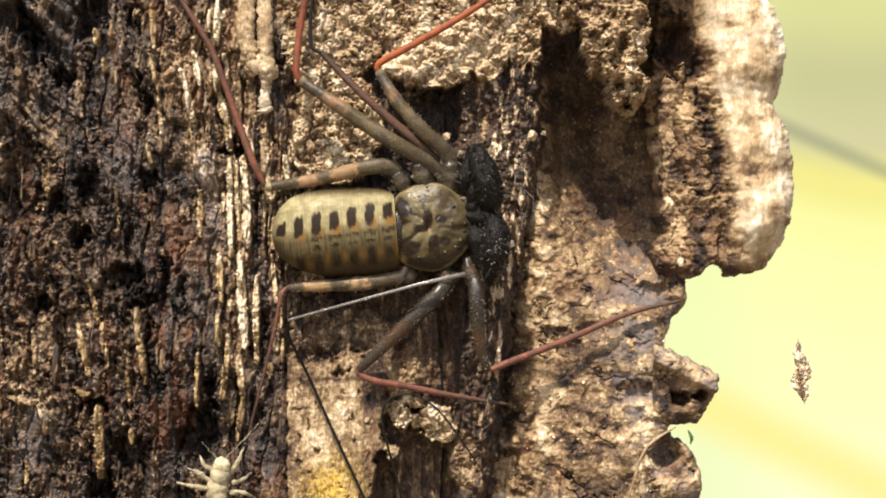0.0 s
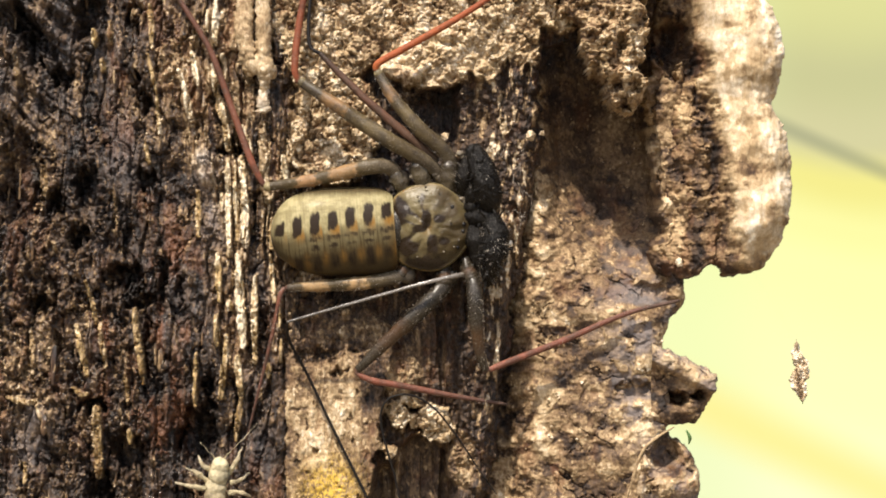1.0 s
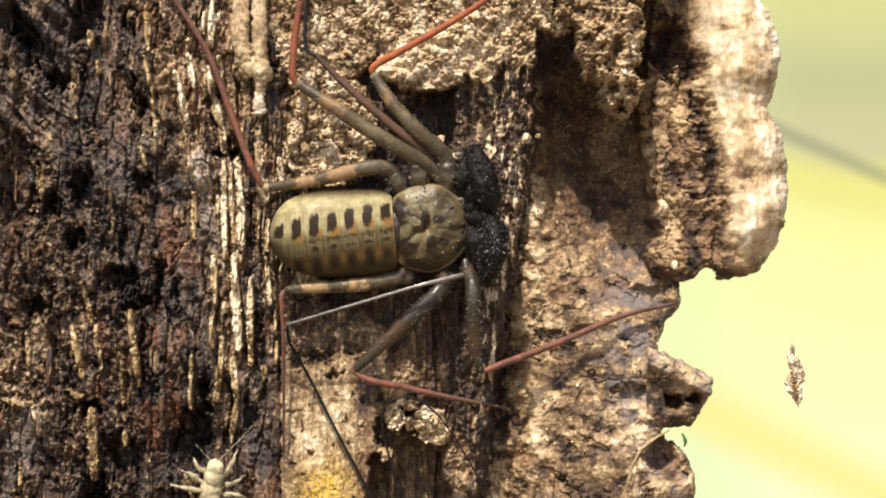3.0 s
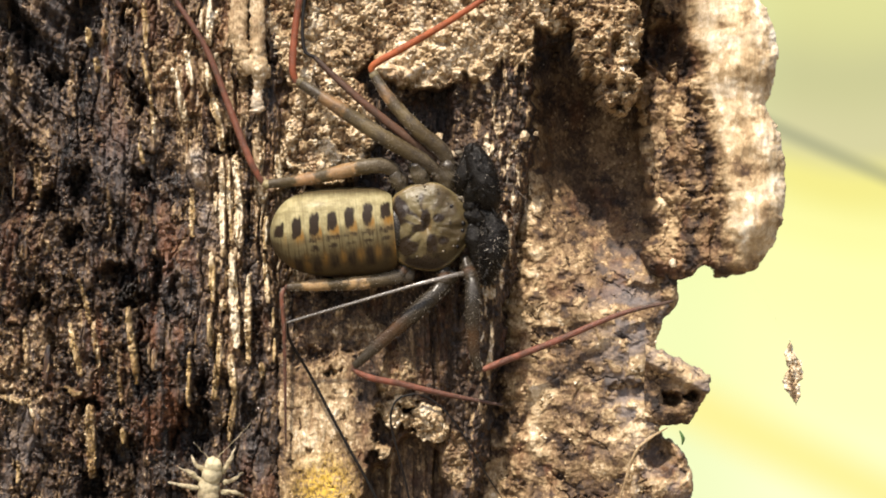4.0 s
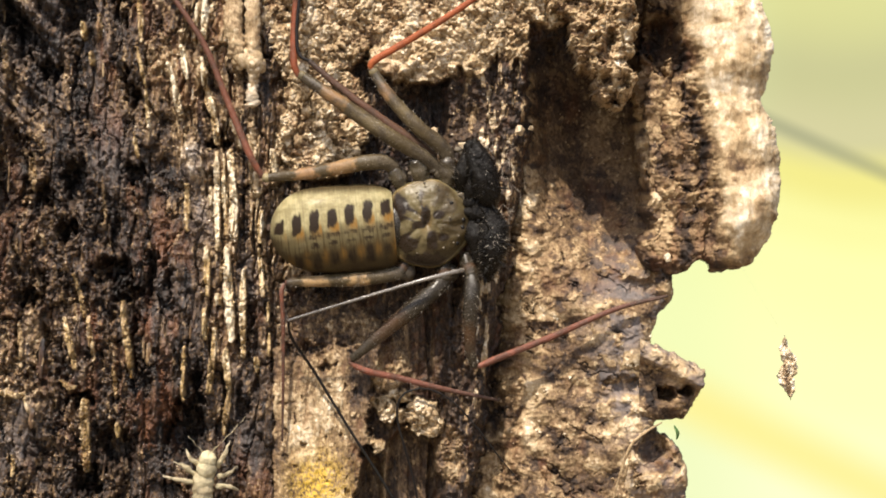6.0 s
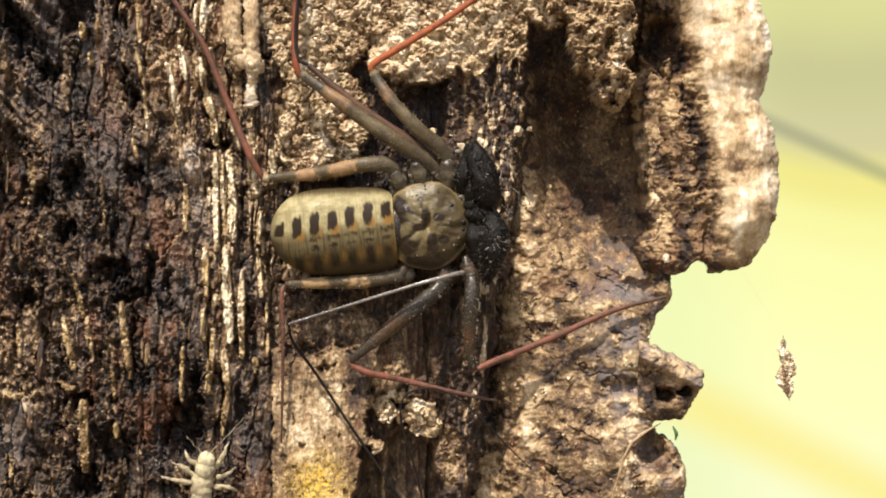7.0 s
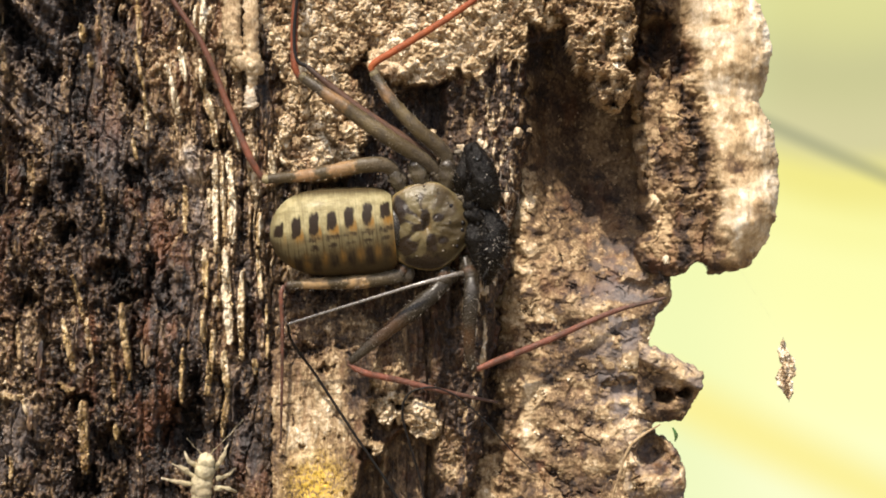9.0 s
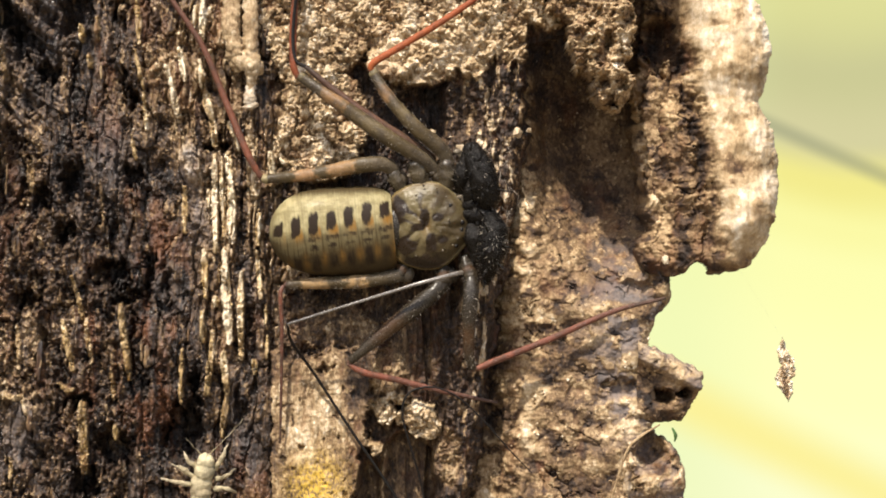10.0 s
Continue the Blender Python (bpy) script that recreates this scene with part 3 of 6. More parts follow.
    # darker high on the far side, browner in between
    # low by the insect, the deep recess's shade is put into the tone
    tone = tone - 0.13 * crag - 0.05 * bump(x, z, -45.29, 3.0, 11, 9) - 0.09 * bump(x, z, -29.5, -24.5, 5.0, 5.0) + 0.05 * bump(x, z, -51.5, -10.5, 6, 8) - 0.13 * bump(x, z, -41.0, 17.0, 4.5, 15) + 0.11 * bump(x, z, -32.0, 18.0, 4.0, 13) + 0.05 * bump(x, z, -52.0, 20.0, 4.0, 14) - 0.06 * bump(x, z, -36.5, -9.0, 5.0, 8.0) - 0.08 * bump(x, z, -42.0, 13.0, 4.0, 6.0) - 0.07 * bump(x, z, -30.0, -12.0, 3.5, 6.0) - 0.10 * bump(x, z, -51.5, -28.0, 4.0, 4.5) + 0.08 * bump(x, z, -51.0, -19.5, 4.5, 3.5) + 0.06 * bump(x, z, -50.0, -14.0, 6.0, 4.0) + 0.10 * bump(x, z, -27.5, 20.0, 3.0, 8.0) + 0.05 * bump(x, z, -28.0, 6.0, 5.0, 6.0) - 0.03 * bump(x, z, -31.0, -8.0, 4.0, 9.0) - 0.09 * bump(x, z, -34.5, -14.0, 6.5, 16.0)
    tone = tone + 0.10 * bump(x, z, -53.5, 20.5, 2.0, 6.0) * (1 - void)
    # sparse pale flecks
    tone = tone + 0.25 * step(pn(xs / 0.6, z / 3.0, 33) + 0.4 * grit, 0.32, 0.5) * (1 - 0.7 * crag) * (1 - 0.7 * flat)
    pebble = step(oval(x, z, -33.6, 23.6, 2.4, 3.4) + chunk, 0.0, 0.8) * (1 - void)
    h = h + pebble * (0.3 + 0.5 * grit)
    tone = tone + pebble * (0.16 + 0.2 * grit)
    fuzz = lit(1.2 * bump(x, z, -29.93, 11.5, 1.3, 1.2) + 1.2 * bump(x, z, -29.36, 8.86, 1.5, 1.1))
    grey = lit(fuzz + 0.8 * bump(x, z, -28.5, 3.6, 1.5, 3.6) + 0.7 * bump(x, z, -22.6, -4.5, 1.3, 3.4) + 0.5 * bump(x, z, -51.6, -23.5, 2.6, 3.4) + 0.35 * bump(x, z, -40.0, 12.0, 3.0, 3.0) + 0.22 * crag + 0.22 * flat) * (1 - np.minimum(shine * 4, 1))
    h = h + 0.7 * fuzz
    rust = 0.55 * step(big, -0.25, 0.3) * (1 - crag) + 0.75 * bump(x, z, -40.6, 27.5, 1.6, 5.5) + 0.6 * bump(x, z, -41.6, 14.6, 2.2, 3.0) + 0.6 * bump(x, z, -33.4, -6.6, 2.4, 6.5) + 0.5 * bump(x, z, -37.2, 6.2, 1.2, 1.4) + 0.5 * bump(x, z, -43.0, -24.2, 0.9, 4.0) + 0.25 * step(z, -4.0, -12.0) * step(x, -30.0, -34.0)
    return h, 1.0 + 0 * x, {"tone": tone + 0.14 * grey + 0.2 * fuzz, "rust": lit(rust), "lichen": 0.30 * lit(gold * shine * 3), "grey": lit(grey * (0.7 + 0.6 * chunk))}


def sapwood(x, z):
    """The broken middle: a crumbly tan crust over dark fibres, hollows, and a smooth pale slab below."""
    w = 0.9 * fbm(x / 2.2, z / 2.2, 51, 4, 0.55)
    xs = x + 0.9 * fbm(x / 8, z / 20, 52, 3)
    strand = pn(xs / 0.7, z / 9, 53)
    hair = pn(xs / 0.28, z / 3, 54)
    chunk = fbm(x / 2.0, z / 2.4, 55, 5, 0.6)
    f1, f2, num = cells(x / 0.8 + 0.8 * chunk, z / 0.8 + 0.6 * w, 5)
    # dark fibrous bed
    h = -1.6 + 0.5 * strand + 0.25 * hair + 0.7 * chunk - 1.2 * step(pn(xs / 2.0, z / 14, 56), 0.2, 0.4)
    tone = 0.22 + 0.18 * step(strand + 0.4 * chunk, 0.10, 0.5)

    def lay(m, soft, height, shade):
        nonlocal h, tone
        k = step(m, 0.0, soft)
        h = h * (1 - k) + height * k
        tone = tone * (1 - k) + shade * k
        return k
    sponge = billow(x / 1.7 + 0.4 * w, z / 2.4, 62, 5, 0.62)
    big_grain = granules(x + 0.5 * w, z + 0.3 * chunk, 1.15, 31)[0]
    small_grain, sn = granules(x + 0.2 * chunk, z + 0.2 * w, 0.5, 33)
    c1, c2, clod = cells(x / 1.35 + 0.6 * chunk, z / 1.7 + 0.6 * w, 41)
    gap = step(c2 - c1, 0.20, 0.0) * step(fbm(x / 1.9, z / 1.9, 106, 3), -0.25, 0.1)
    # brown shadow patches of the crust, put into both relief and tone
    brown = step(fbm(x / 2.8, z / 2.8, 63, 4, 0.6), 0.02, 0.42)
    crust = 0.75 * np.sqrt(np.clip(1 - (c1 / 0.8) ** 2, 0, 1)) + 0.9 * (clod - 0.5) - 0.55 * gap + 0.45 * small_grain + 0.6 * chunk + 0.35 * sponge + 0.3 * fbm(x / 0.5, z / 0.5, 107, 3, 0.6) - 0.8 * brown - 0.5 * step(fbm(x / 1.3, z / 1.3, 64, 3), 0.28, 0.45) - 0.35
    crust_tone = 0.71 + 0.14 * (clod * 3.7 % 1.0 - 0.5) + 0.10 * (sn - 0.5) + 0.16 * fbm(x / 3.0, z / 3.0, 70, 3) - 0.08 * gap - 0.15 * brown
    # fibrous strip beside the pincers, proud of the bark
    m = np.minimum(x - 1.14, 12.71 - 0.155 * (13.64 - z) * step(z, 13.64 + 2, 13.64 - 2) - x) + 0.8 * w
    frag = step(fbm(xs / 0.9, z / 3.0, 58, 4, 0.6), 0.06, 0.30)
    lay(m, 1.6, 0.9 + 0.7 * strand + 0.9 * chunk + 0.5 * (0.6 - f1) - 1.2 * step(pn(xs / 1.5, z / 8, 59), 0.15, 0.35), 0.28 + 0.54 * frag * step(x, 3.0, 5.5))
    # brown ground below the animal
    m = np.maximum(oval(x, z, -13.14, -10.29, 7.5, 5.0), oval(x, z, -7.29, -16.21, 5.4, 4.8)) + 1.3 * w + 2.0 * fbm(x / 3.6, z / 5.0, 112, 3)
    lay(m, 2.4, 0.1 + 0.8 * chunk + 0.3 * (0.6 - f1) + 0.45 * strand + 0.25 * hair, 0.46 + 0.16 * bump(x, z, -7.43, -14.21, 3.4, 4.0) + 0.25 * chunk + 0.14 * (num - 0.5))
    # upper crust
    m = np.maximum(oval(x, z, -16.0, 28.64, 9.5, 9.0), oval(x, z, -13.86, 15.43, 6.6, 8.0))
    m = np.maximum(m, oval(x, z, 1.14, 29.36, 13.5, 6.4))
    m = np.maximum(m, np.maximum(oval(x, z, 10.43, 27.93, 3.0, 5.6), oval(x, z, 15.6, 31.2, 5.6, 4.2)))
    m = np.maximum(m, oval(x, z, -5.29, 61.5, 20.0, 33.0))
    lay(m + w, 0.7, 1.3 + 0.8 * crust, crust_tone)
    # overhanging lip
    m = np.maximum(np.maximum(oval(x, z, -2.2, 23.4, 5.4, 4.4), oval(x, z, 1.4, 24.4, 5.0, 4.0)), oval(x, z, 5.0, 24.6, 3.8, 3.6)) + 1.1 * w + 1.3 * fbm(x / 3.3, z / 3.0, 108, 2)
    clay = 0.9 * fbm(x / 3.4, z / 2.8, 67, 3) + 1.5 * billow(x / 2.5 + 0.5 * w, z / 2.8, 68, 4, 0.45) + 0.2 * big_grain + 0.3 * small_grain + 0.2 * crust
    lay(m, 0.9, 2.2 + clay - 0.16 * (z - 23.64), 0.73 + 0.16 * chunk + 0.08 * (num - 0.5) - 0.12 * gap)
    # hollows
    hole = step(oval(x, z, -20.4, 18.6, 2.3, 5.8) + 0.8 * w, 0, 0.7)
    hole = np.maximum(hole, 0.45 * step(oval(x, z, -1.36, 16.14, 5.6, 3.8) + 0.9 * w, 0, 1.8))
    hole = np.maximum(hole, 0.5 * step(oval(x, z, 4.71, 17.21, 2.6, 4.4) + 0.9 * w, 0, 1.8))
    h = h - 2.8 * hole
    # darker tone for the dark wood inside and for the hollows' own shade
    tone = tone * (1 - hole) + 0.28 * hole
    # pale slab
    top = -11.6 + 2.2 * pn(x / 3.2, 0 * x, 60) + 0.25 * (x - -13.14)
    m = np.minimum(np.minimum(x - -20.14, -6.0 + 0.15 * (z - -14.21) - x + 0.7 * w), (top + 1.6 * fbm(x / 2.2, z / 3.0, 113, 3) - z) * 0.22) + 0.65 * w
    k = lay(m, 0.6, 1.7 + 0.20 * strand + 0.26 * chunk + 0.12 * hair + 0.10 * billow(x / 1.2, z / 2.0, 66, 3) - 0.5 * step(pn(x / 1.1 + 0.6 * w, z / 1.6 + 0.6 * chunk, 61), 0.30, 0.55), 0.64 - 0.16 * step(z, -24.21, -14.93) - 0.12 * step(x, -12.43, -8.14) + 0.14 * chunk + 0.16 * strand + 0.2 * fbm(x / 4, z / 9, 69, 3) - 0.2 * step(pn(x / 1.1 + 0.6 * w, z / 1.6 + 0.6 * chunk, 61), 0.25, 0.5))
    lichen = bump(x, z, -13.86, -30.5, 3.0, 3.6) * k * 1.3
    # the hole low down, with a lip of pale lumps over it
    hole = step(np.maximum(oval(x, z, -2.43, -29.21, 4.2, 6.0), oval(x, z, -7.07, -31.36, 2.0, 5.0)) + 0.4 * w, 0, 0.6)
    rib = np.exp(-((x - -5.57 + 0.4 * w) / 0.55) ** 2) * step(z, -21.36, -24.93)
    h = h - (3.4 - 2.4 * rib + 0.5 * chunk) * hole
    # shade of the hole is put into the tone; the rib stays paler
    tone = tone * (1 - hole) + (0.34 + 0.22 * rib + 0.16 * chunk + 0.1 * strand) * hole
    m = np.maximum(np.maximum(np.maximum(oval(x, z, -5.43, -20.5, 1.9, 2.0), oval(x, z, -3.5, -19.57, 2.2, 1.2)), oval(x, z, -1.14, -21.64, 3.0, 2.4)), np.maximum(oval(x, z, 0.43, -23.14, 1.5, 1.6), oval(x, z, -6.36, -25.29, 0.95, 1.6))) + 0.9 * w + 0.6 * chunk
    lay(m, 0.35, -0.1 + 1.4 * np.clip(m / 1.6, 0, 1) ** 0.6 + 0.8 * crust, 0.71 + 0.2 * chunk - 0.1 * gap)
    m = oval(x, z, 2.71, -26.93, 2.3, 4.4) + 0.5 * w
    lay(m, 0.8, 0.2 + 0.6 * crust, 0.54 + 0.2 * chunk)
    keep = np.minimum(12.86 + 1.7 * pn(z / 4.5, 0 * z, 65) + 0.8 * pn(z / 1.7, 0 * z, 94) - 0.15 * np.clip(13.64 - z, 0, 99) - x + 0.7 * w + 7.0 * step(z, 25.2, 27.6), x - -25.14 + 0.8 * w)
    h = h - 4.0 * step(keep, 0.7, 0.0)
    return h, keep, {"tone": tone, "rust": 0.4 * step(chunk, 0.1, -0.2), "lichen": lit(lichen), "grey": 0 * x}


def bark_field(x, z):
    """Rough bark: knobbly plates with dark cracks, hollow under the rim."""
    w = fbm(x / 2.0, z / 2.0, 71, 4, 0.55)
    big = fbm(x / 7, z / 6, 72, 3)
    lump = fbm(x / 2.6 + 0.6 * w, z / 2.5, 73, 6, 0.54)
    f1, f2, num = cells(x / 1.6 + 0.6 * w, z / 1.35 + 0.6 * lump, 11)
    crack = step(np.abs(pn(x / 4.2 + 0.8 * w, z / 3.0 + 0.2 * x, 74)), 0.05, 0.0) * step(fbm(x / 4, z / 4, 85, 2), 0.0, 0.3)
    grain, gn = granules(x + 0.4 * w, z + 0.3 * lump, 0.7, 35)
    h = 0.35 * grain * step(fbm(x / 4, z / 4, 89, 2), -0.1, 0.3) + 1.15 * big + 0.36 * lump + 0.06 * (0.6 - f1) - 0.6 * crack + 0.30 * billow(x / 3.6 + 0.5 * w, z / 3.6 + 0.4 * lump, 75, 4, 0.5)
    tone = 0.62 + 0.20 * lump + 0.22 * fbm(x / 5.0, z / 4.0, 87, 3) - 0.22 * step(fbm(x / 2.6, z / 2.2, 88, 4, 0.6), 0.10, 0.42) + 0.08 * (num - 0.5) - 0.25 * crack - 0.12 * step(big, 0.0, -0.4)
    return w, big, lump, h, tone


def hollow_edge(x, z):
    """Where the hollow ends under the rim."""
    far = np.interp(z, [-7.07, -0.64, 6.5, 12.93, 16.5, 20.07, 23.64, 27.21, 31.5], [28.14, 27.07, 26.14, 25.64, 25.36, 25.64, 26.57, 27.14, 27.71])
    return far + 0.9 * pn(z / 2.4, x / 7, 95) + 0.5 * pn(z / 0.9, x / 3, 96)


def bark_slab(x, z):
    w, big, lump, h, tone = bark_field(x, z)
    edge = np.interp(z, [-31.5, -22.79, -21.71, -18.5, -15.29, -12.07, -8.86, -7.07, -3.86, 17.21],
                     [28.29, 28.86, 30.07, 29.36, 28.36, 28.21, 29.21, 30.86, 31.14, 31.0])
    keep = edge - x + 0.5 * w
    h = h - 0.6 + 0.9 * step(x, 12.57, 24.0)
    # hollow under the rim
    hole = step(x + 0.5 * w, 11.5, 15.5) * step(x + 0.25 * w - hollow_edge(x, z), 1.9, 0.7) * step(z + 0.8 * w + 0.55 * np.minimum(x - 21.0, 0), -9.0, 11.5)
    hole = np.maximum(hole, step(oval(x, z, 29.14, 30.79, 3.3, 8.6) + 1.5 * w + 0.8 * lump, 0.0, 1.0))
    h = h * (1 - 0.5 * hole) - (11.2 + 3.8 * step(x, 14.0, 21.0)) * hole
    # part of the hollow's shade is put into the bark tone
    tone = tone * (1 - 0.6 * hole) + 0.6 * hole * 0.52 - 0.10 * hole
    # falls away towards the cleft by the middle wood
    h = h - 5.0 * step(x + 0.8 * w, 14.36 - 0.14 * (10.07 - np.maximum(z, -6.0)), 9.6 - 0.14 * (10.07 - np.maximum(z, -6.0)))
    h = h - round_off(keep, 2.4)
    grey = 0.75 * lit(bump(x, z, 24.71, -9.21, 4.4, 9.0) + bump(x, z, 25.43, -19.93, 3.4, 4.5)) * step(lump, 0.3, -0.2)
    dark = step(oval(x, z, 24.71, -17.79, 2.6, 1.3) + w, 0, 0.8) + step(oval(x, z, 26.86, -4.93, 2.0, 1.2) + w, 0, 0.8)
    socket = step(oval(x, z, 28.14, -25.64, 2.0, 2.6) + 0.6 * w, 0, 0.7)
    h = h - 5.0 * socket
    tone = tone + 0.16 * bump(x, z, 26.0, -27.43, 1.6, 3.2) - 0.06 * bump(x, z, 9.0, -25.0, 4.0, 6.0)
    return h - 1.3 * lit(dark), keep + 0.1, {"tone": tone - 0.15 * grey, "rust": lit(0.35 * step(big, 0.2, -0.3) + 0.5 * bump(x, z, 11.0, -22.0, 5.0, 9.0)), "lichen": 0 * x, "grey": grey}


def rim_slab(x, z):
    """The thick bleached rim that curls out towards the light."""
    w, big, lump, h, tone = bark_field(x + 31, z + 12)
    m = np.maximum(oval(x, z, 35.93, 24.28, 7.0, 10.0), oval(x, z, 37.33, 8.63, 6.8, 12.2))
    m = np.maximum(m, np.minimum(oval(x, z, 33.52, 20.58, 7.6, 24.0) + 1.1 * pn(z / 4.0, x / 8, 86), z - -3.14))
    m = np.maximum(m, np.maximum(oval(x, z, 30.34, -0.64, 4.2, 3.2), oval(x, z, 35.65, 54.81, 7.4, 28.0)))
    m = m + 0.35 * w + 0.15 * lump - 1.4 * bump(x, z, 33.8, -3.18, 0.8, 1.2)
    m = np.minimum(m, x - hollow_edge(x, z) + 0.2 + 0.5 * w + 9 * step(z, 0.07, -4.21))
    xw = x + 1.3 * pn(z / 4.0, x / 6, 76) + 0.9 * w
    u = step(x + 0.6 * pn(z / 8.0, x / 9, 76) - 0.02 * z, 25.43, 37.57)
    groove = np.exp(-((xw - 33.6 - 0.13 * (13.64 - z)) / 0.8) ** 2) * step(z, -2.79, 1.5) * step(z, 26.5, 20.79) * (0.5 + 0.5 * step(pn(z / 6, x / 9, 77), -0.3, 0.1))
    f1, f2, num = cells(x / 2.6 + 0.4 * w, z / 2.2, 15)
    front = step(xw, 32.6 + 0.13 * (13.64 - z), 36.2 + 0.13 * (13.64 - z))
    swell = 0.5 * big + 0.03 * lump + 0.25 * fbm(x / 1.1, z / 4.0, 84, 3) + 0.9 * fbm(x / 8.0, z / 7.0, 79, 4, 0.5) + 0.7 * bump(x, z, 37.96, 24.63, 4.5, 6.5) + 1.4 * bump(x, z, 38.67, 6.39, 4.5, 7.5)
    h = (h * 1.3 - 0.5) * (1 - front) + swell * front + 7.0 * u
    groove = groove * lit(0.85 + 0.6 * fbm(x / 2.2, z / 2.6, 98, 3))
    h = h - 2.0 * groove + 0.5 * billow(x / 1.9, z / 1.7, 99, 3) * (1 - front) - 4.6 * bump(x, z, 29.0, 28.64, 2.8, 6.5) + 3.2 * bump(x, z, 29.0, 30.21, 1.3, 1.7)
    dent = step(oval(x, z, 29.98, 24.47, 2.6, 5.6) + 0.7 * w, 0, 1.2) + step(oval(x, z, 27.36, 26.3, 1.8, 2.6) + 0.5 * w, 0, 1.0)
    h = h - 2.6 * lit(dent)
    # shade in the groove, the dents and the lower end is put into the tone
    tone = (tone - 0.02 + 0.07 * step(z, 9.0, 4.0)) * (1 - front) + (0.88 - 0.22 * step(z + 1.5 * w, 16.5, 12.5) * step(z + 1.5 * w, 6.0, 9.5) * step(x, 40.5, 37.0) - 0.12 * step(z, 7.0, -1.0) - 0.16 * step(fbm(x / 2.4, z / 3.0, 114, 4, 0.6), 0.08, 0.4) + 0.04 * lump + 0.12 * fbm(x / 1.4, z / 5.0, 80, 3) + 0.12 * fbm(x / 4, z / 4, 82, 2) + 0.1 * (num - 0.5)) * front - 0.34 * groove * step(fbm(x / 1.3, z / 3.2, 109, 3, 0.6), -0.25, 0.25) - 0.25 * lit(dent)
    tone = tone - 0.25 * step(z, 0.79, -2.43) - 0.12 * front * step(fbm(x / 2.8, z / 2.2, 78, 3), 0.22, 0.5)
    streaks = step(fbm(xw / 1.1, z / 5.5, 111, 4, 0.55), 0.0, 0.35)
    tone = tone - 0.12 * streaks * (1 - 0.75 * front) * step(x, 26.5, 29.0)
    h = h - 0.3 * streaks * (1 - front) * step(x, 26.5, 29.0)
    h = h - round_off(m, 3.6) * (0.35 + 0.65 * front)
    return h, m + 0.1, {"tone": tone, "rust": 0.35 * (1 - front) + 0.35 * front * step(fbm(x / 2.6, z / 3.4, 110, 3), -0.05, 0.3) * step(z, 14.0, 8.0), "lichen": 0 * x, "grey": 0 * x}


def knob_slab(x, z):
    """A crumbly knob hanging over the hollow."""
    w = fbm(x / 1.6, z / 1.6, 81, 4, 0.6)
    g1, g2, num = cells(x / 1.5 + 0.4 * w, z / 1.3, 19)
    f1, f2, fn = cells(x / 0.7, z / 0.7, 21)
    m = np.maximum(oval(x, z, 21.67, 27.51, 4.4, 7.4), oval(x, z, 23.08, 20.47, 2.7, 3.4))
    m = np.maximum(m, oval(x, z, 19.61, 60.73, 12.5, 34.0)) + 0.7 * w
    h = 5.6 + 0.3 * (0.7 - g1) + 0.4 * (num - 0.5) + 0.1 * (0.6 - f1) + 1.1 * w + 1.9 * billow(x / 2.7 + 0.5 * w, z / 2.9, 83, 5, 0.5) + 2.2 * bump(x, z, 22.23, 24.69, 3.2, 6.0) - 0.30 * np.clip(z - 29.0, 0, 16)
    eye = step(np.maximum(oval(x, z, 22.46, 25.33, 1.3, 2.0), oval(x, z, 20.97, 29.2, 0.9, 1.4)) + 0.5 * w, 0, 0.8)
    # unseen crag further above, added to throw shade onto the rim's slope
    crag = oval(x, z, 27.43, 45.07, 4.4, 11.0) + 0.7 * w
    over = step(crag, 0.0, 2.5)
    m = np.maximum(m, crag)
    h = h - round_off(m, 2.2) - 2.4 * eye + 5.0 * over
    tone = 0.68 + 0.16 * (num - 0.5) + 0.25 * w - 0.15 * step(g2 - g1, 0.2, 0.0) + 0.08 * (fn - 0.5)
    return h, m + 0.1, {"tone": tone, "rust": 0.2 + 0 * x, "lichen": 0 * x, "grey": 0 * x}


def lump_slab(centre, radii, nose, shade, pit):
    def shape(x, z):
        w, big, lump, h, tone = bark_field(x - centre[0] * 3, z + centre[1])
        m = np.maximum(oval(x, z, *centre, *radii), oval(x, z, *nose)) + 0.5 * w
        h = h + 1.2 - round_off(m, 2.6, 3.0) + 0.1 * (z - centre[1]) - 4.5 * step(oval(x, z, *pit) + 0.5 * w, 0, 0.9)
        return h, m + 0.1, {"tone": tone + shade, "rust": 0.4 + 0 * x, "lichen": 0 * x, "grey": 0.4 * step(lump, 0.1, -0.3)}
    return shape


def shelf_lump(x, z):
    """A broken lump with a pale ledge on top and a dark recess under it."""
    w, big, lump, h, tone = bark_field(x - 92, z - 18)
    top = -12.5 - 0.50 * (x - 28.3) - z
    m = np.minimum(np.minimum(top, z - -22.3), np.minimum(35.0 + 0.62 * np.minimum(z - -17.6, 0) - x, 34.9 - x)) + 0.45 * w + 0.3 * lump
    ledge = step(top, 3.4, 2.2)
    recess = step(np.maximum(oval(x, z, 30.2, -18.9, 2.0, 1.3), oval(x, z, 31.8, -18.6, 2.2, 0.7)) + 0.7 * w, 0, 0.9)
    h = 0.8 * h + 0.6 + 1.5 * ledge - round_off(m, 1.9, 3.0) - 4.5 * recess
    return h, m + 0.1, {"tone": tone + 0.03 * ledge - 0.12 * (1 - ledge), "rust": 0.4 * (1 - ledge), "lichen": 0 * x, "grey": 0.55 * ledge * step(lump, 0.4, -0.2)}


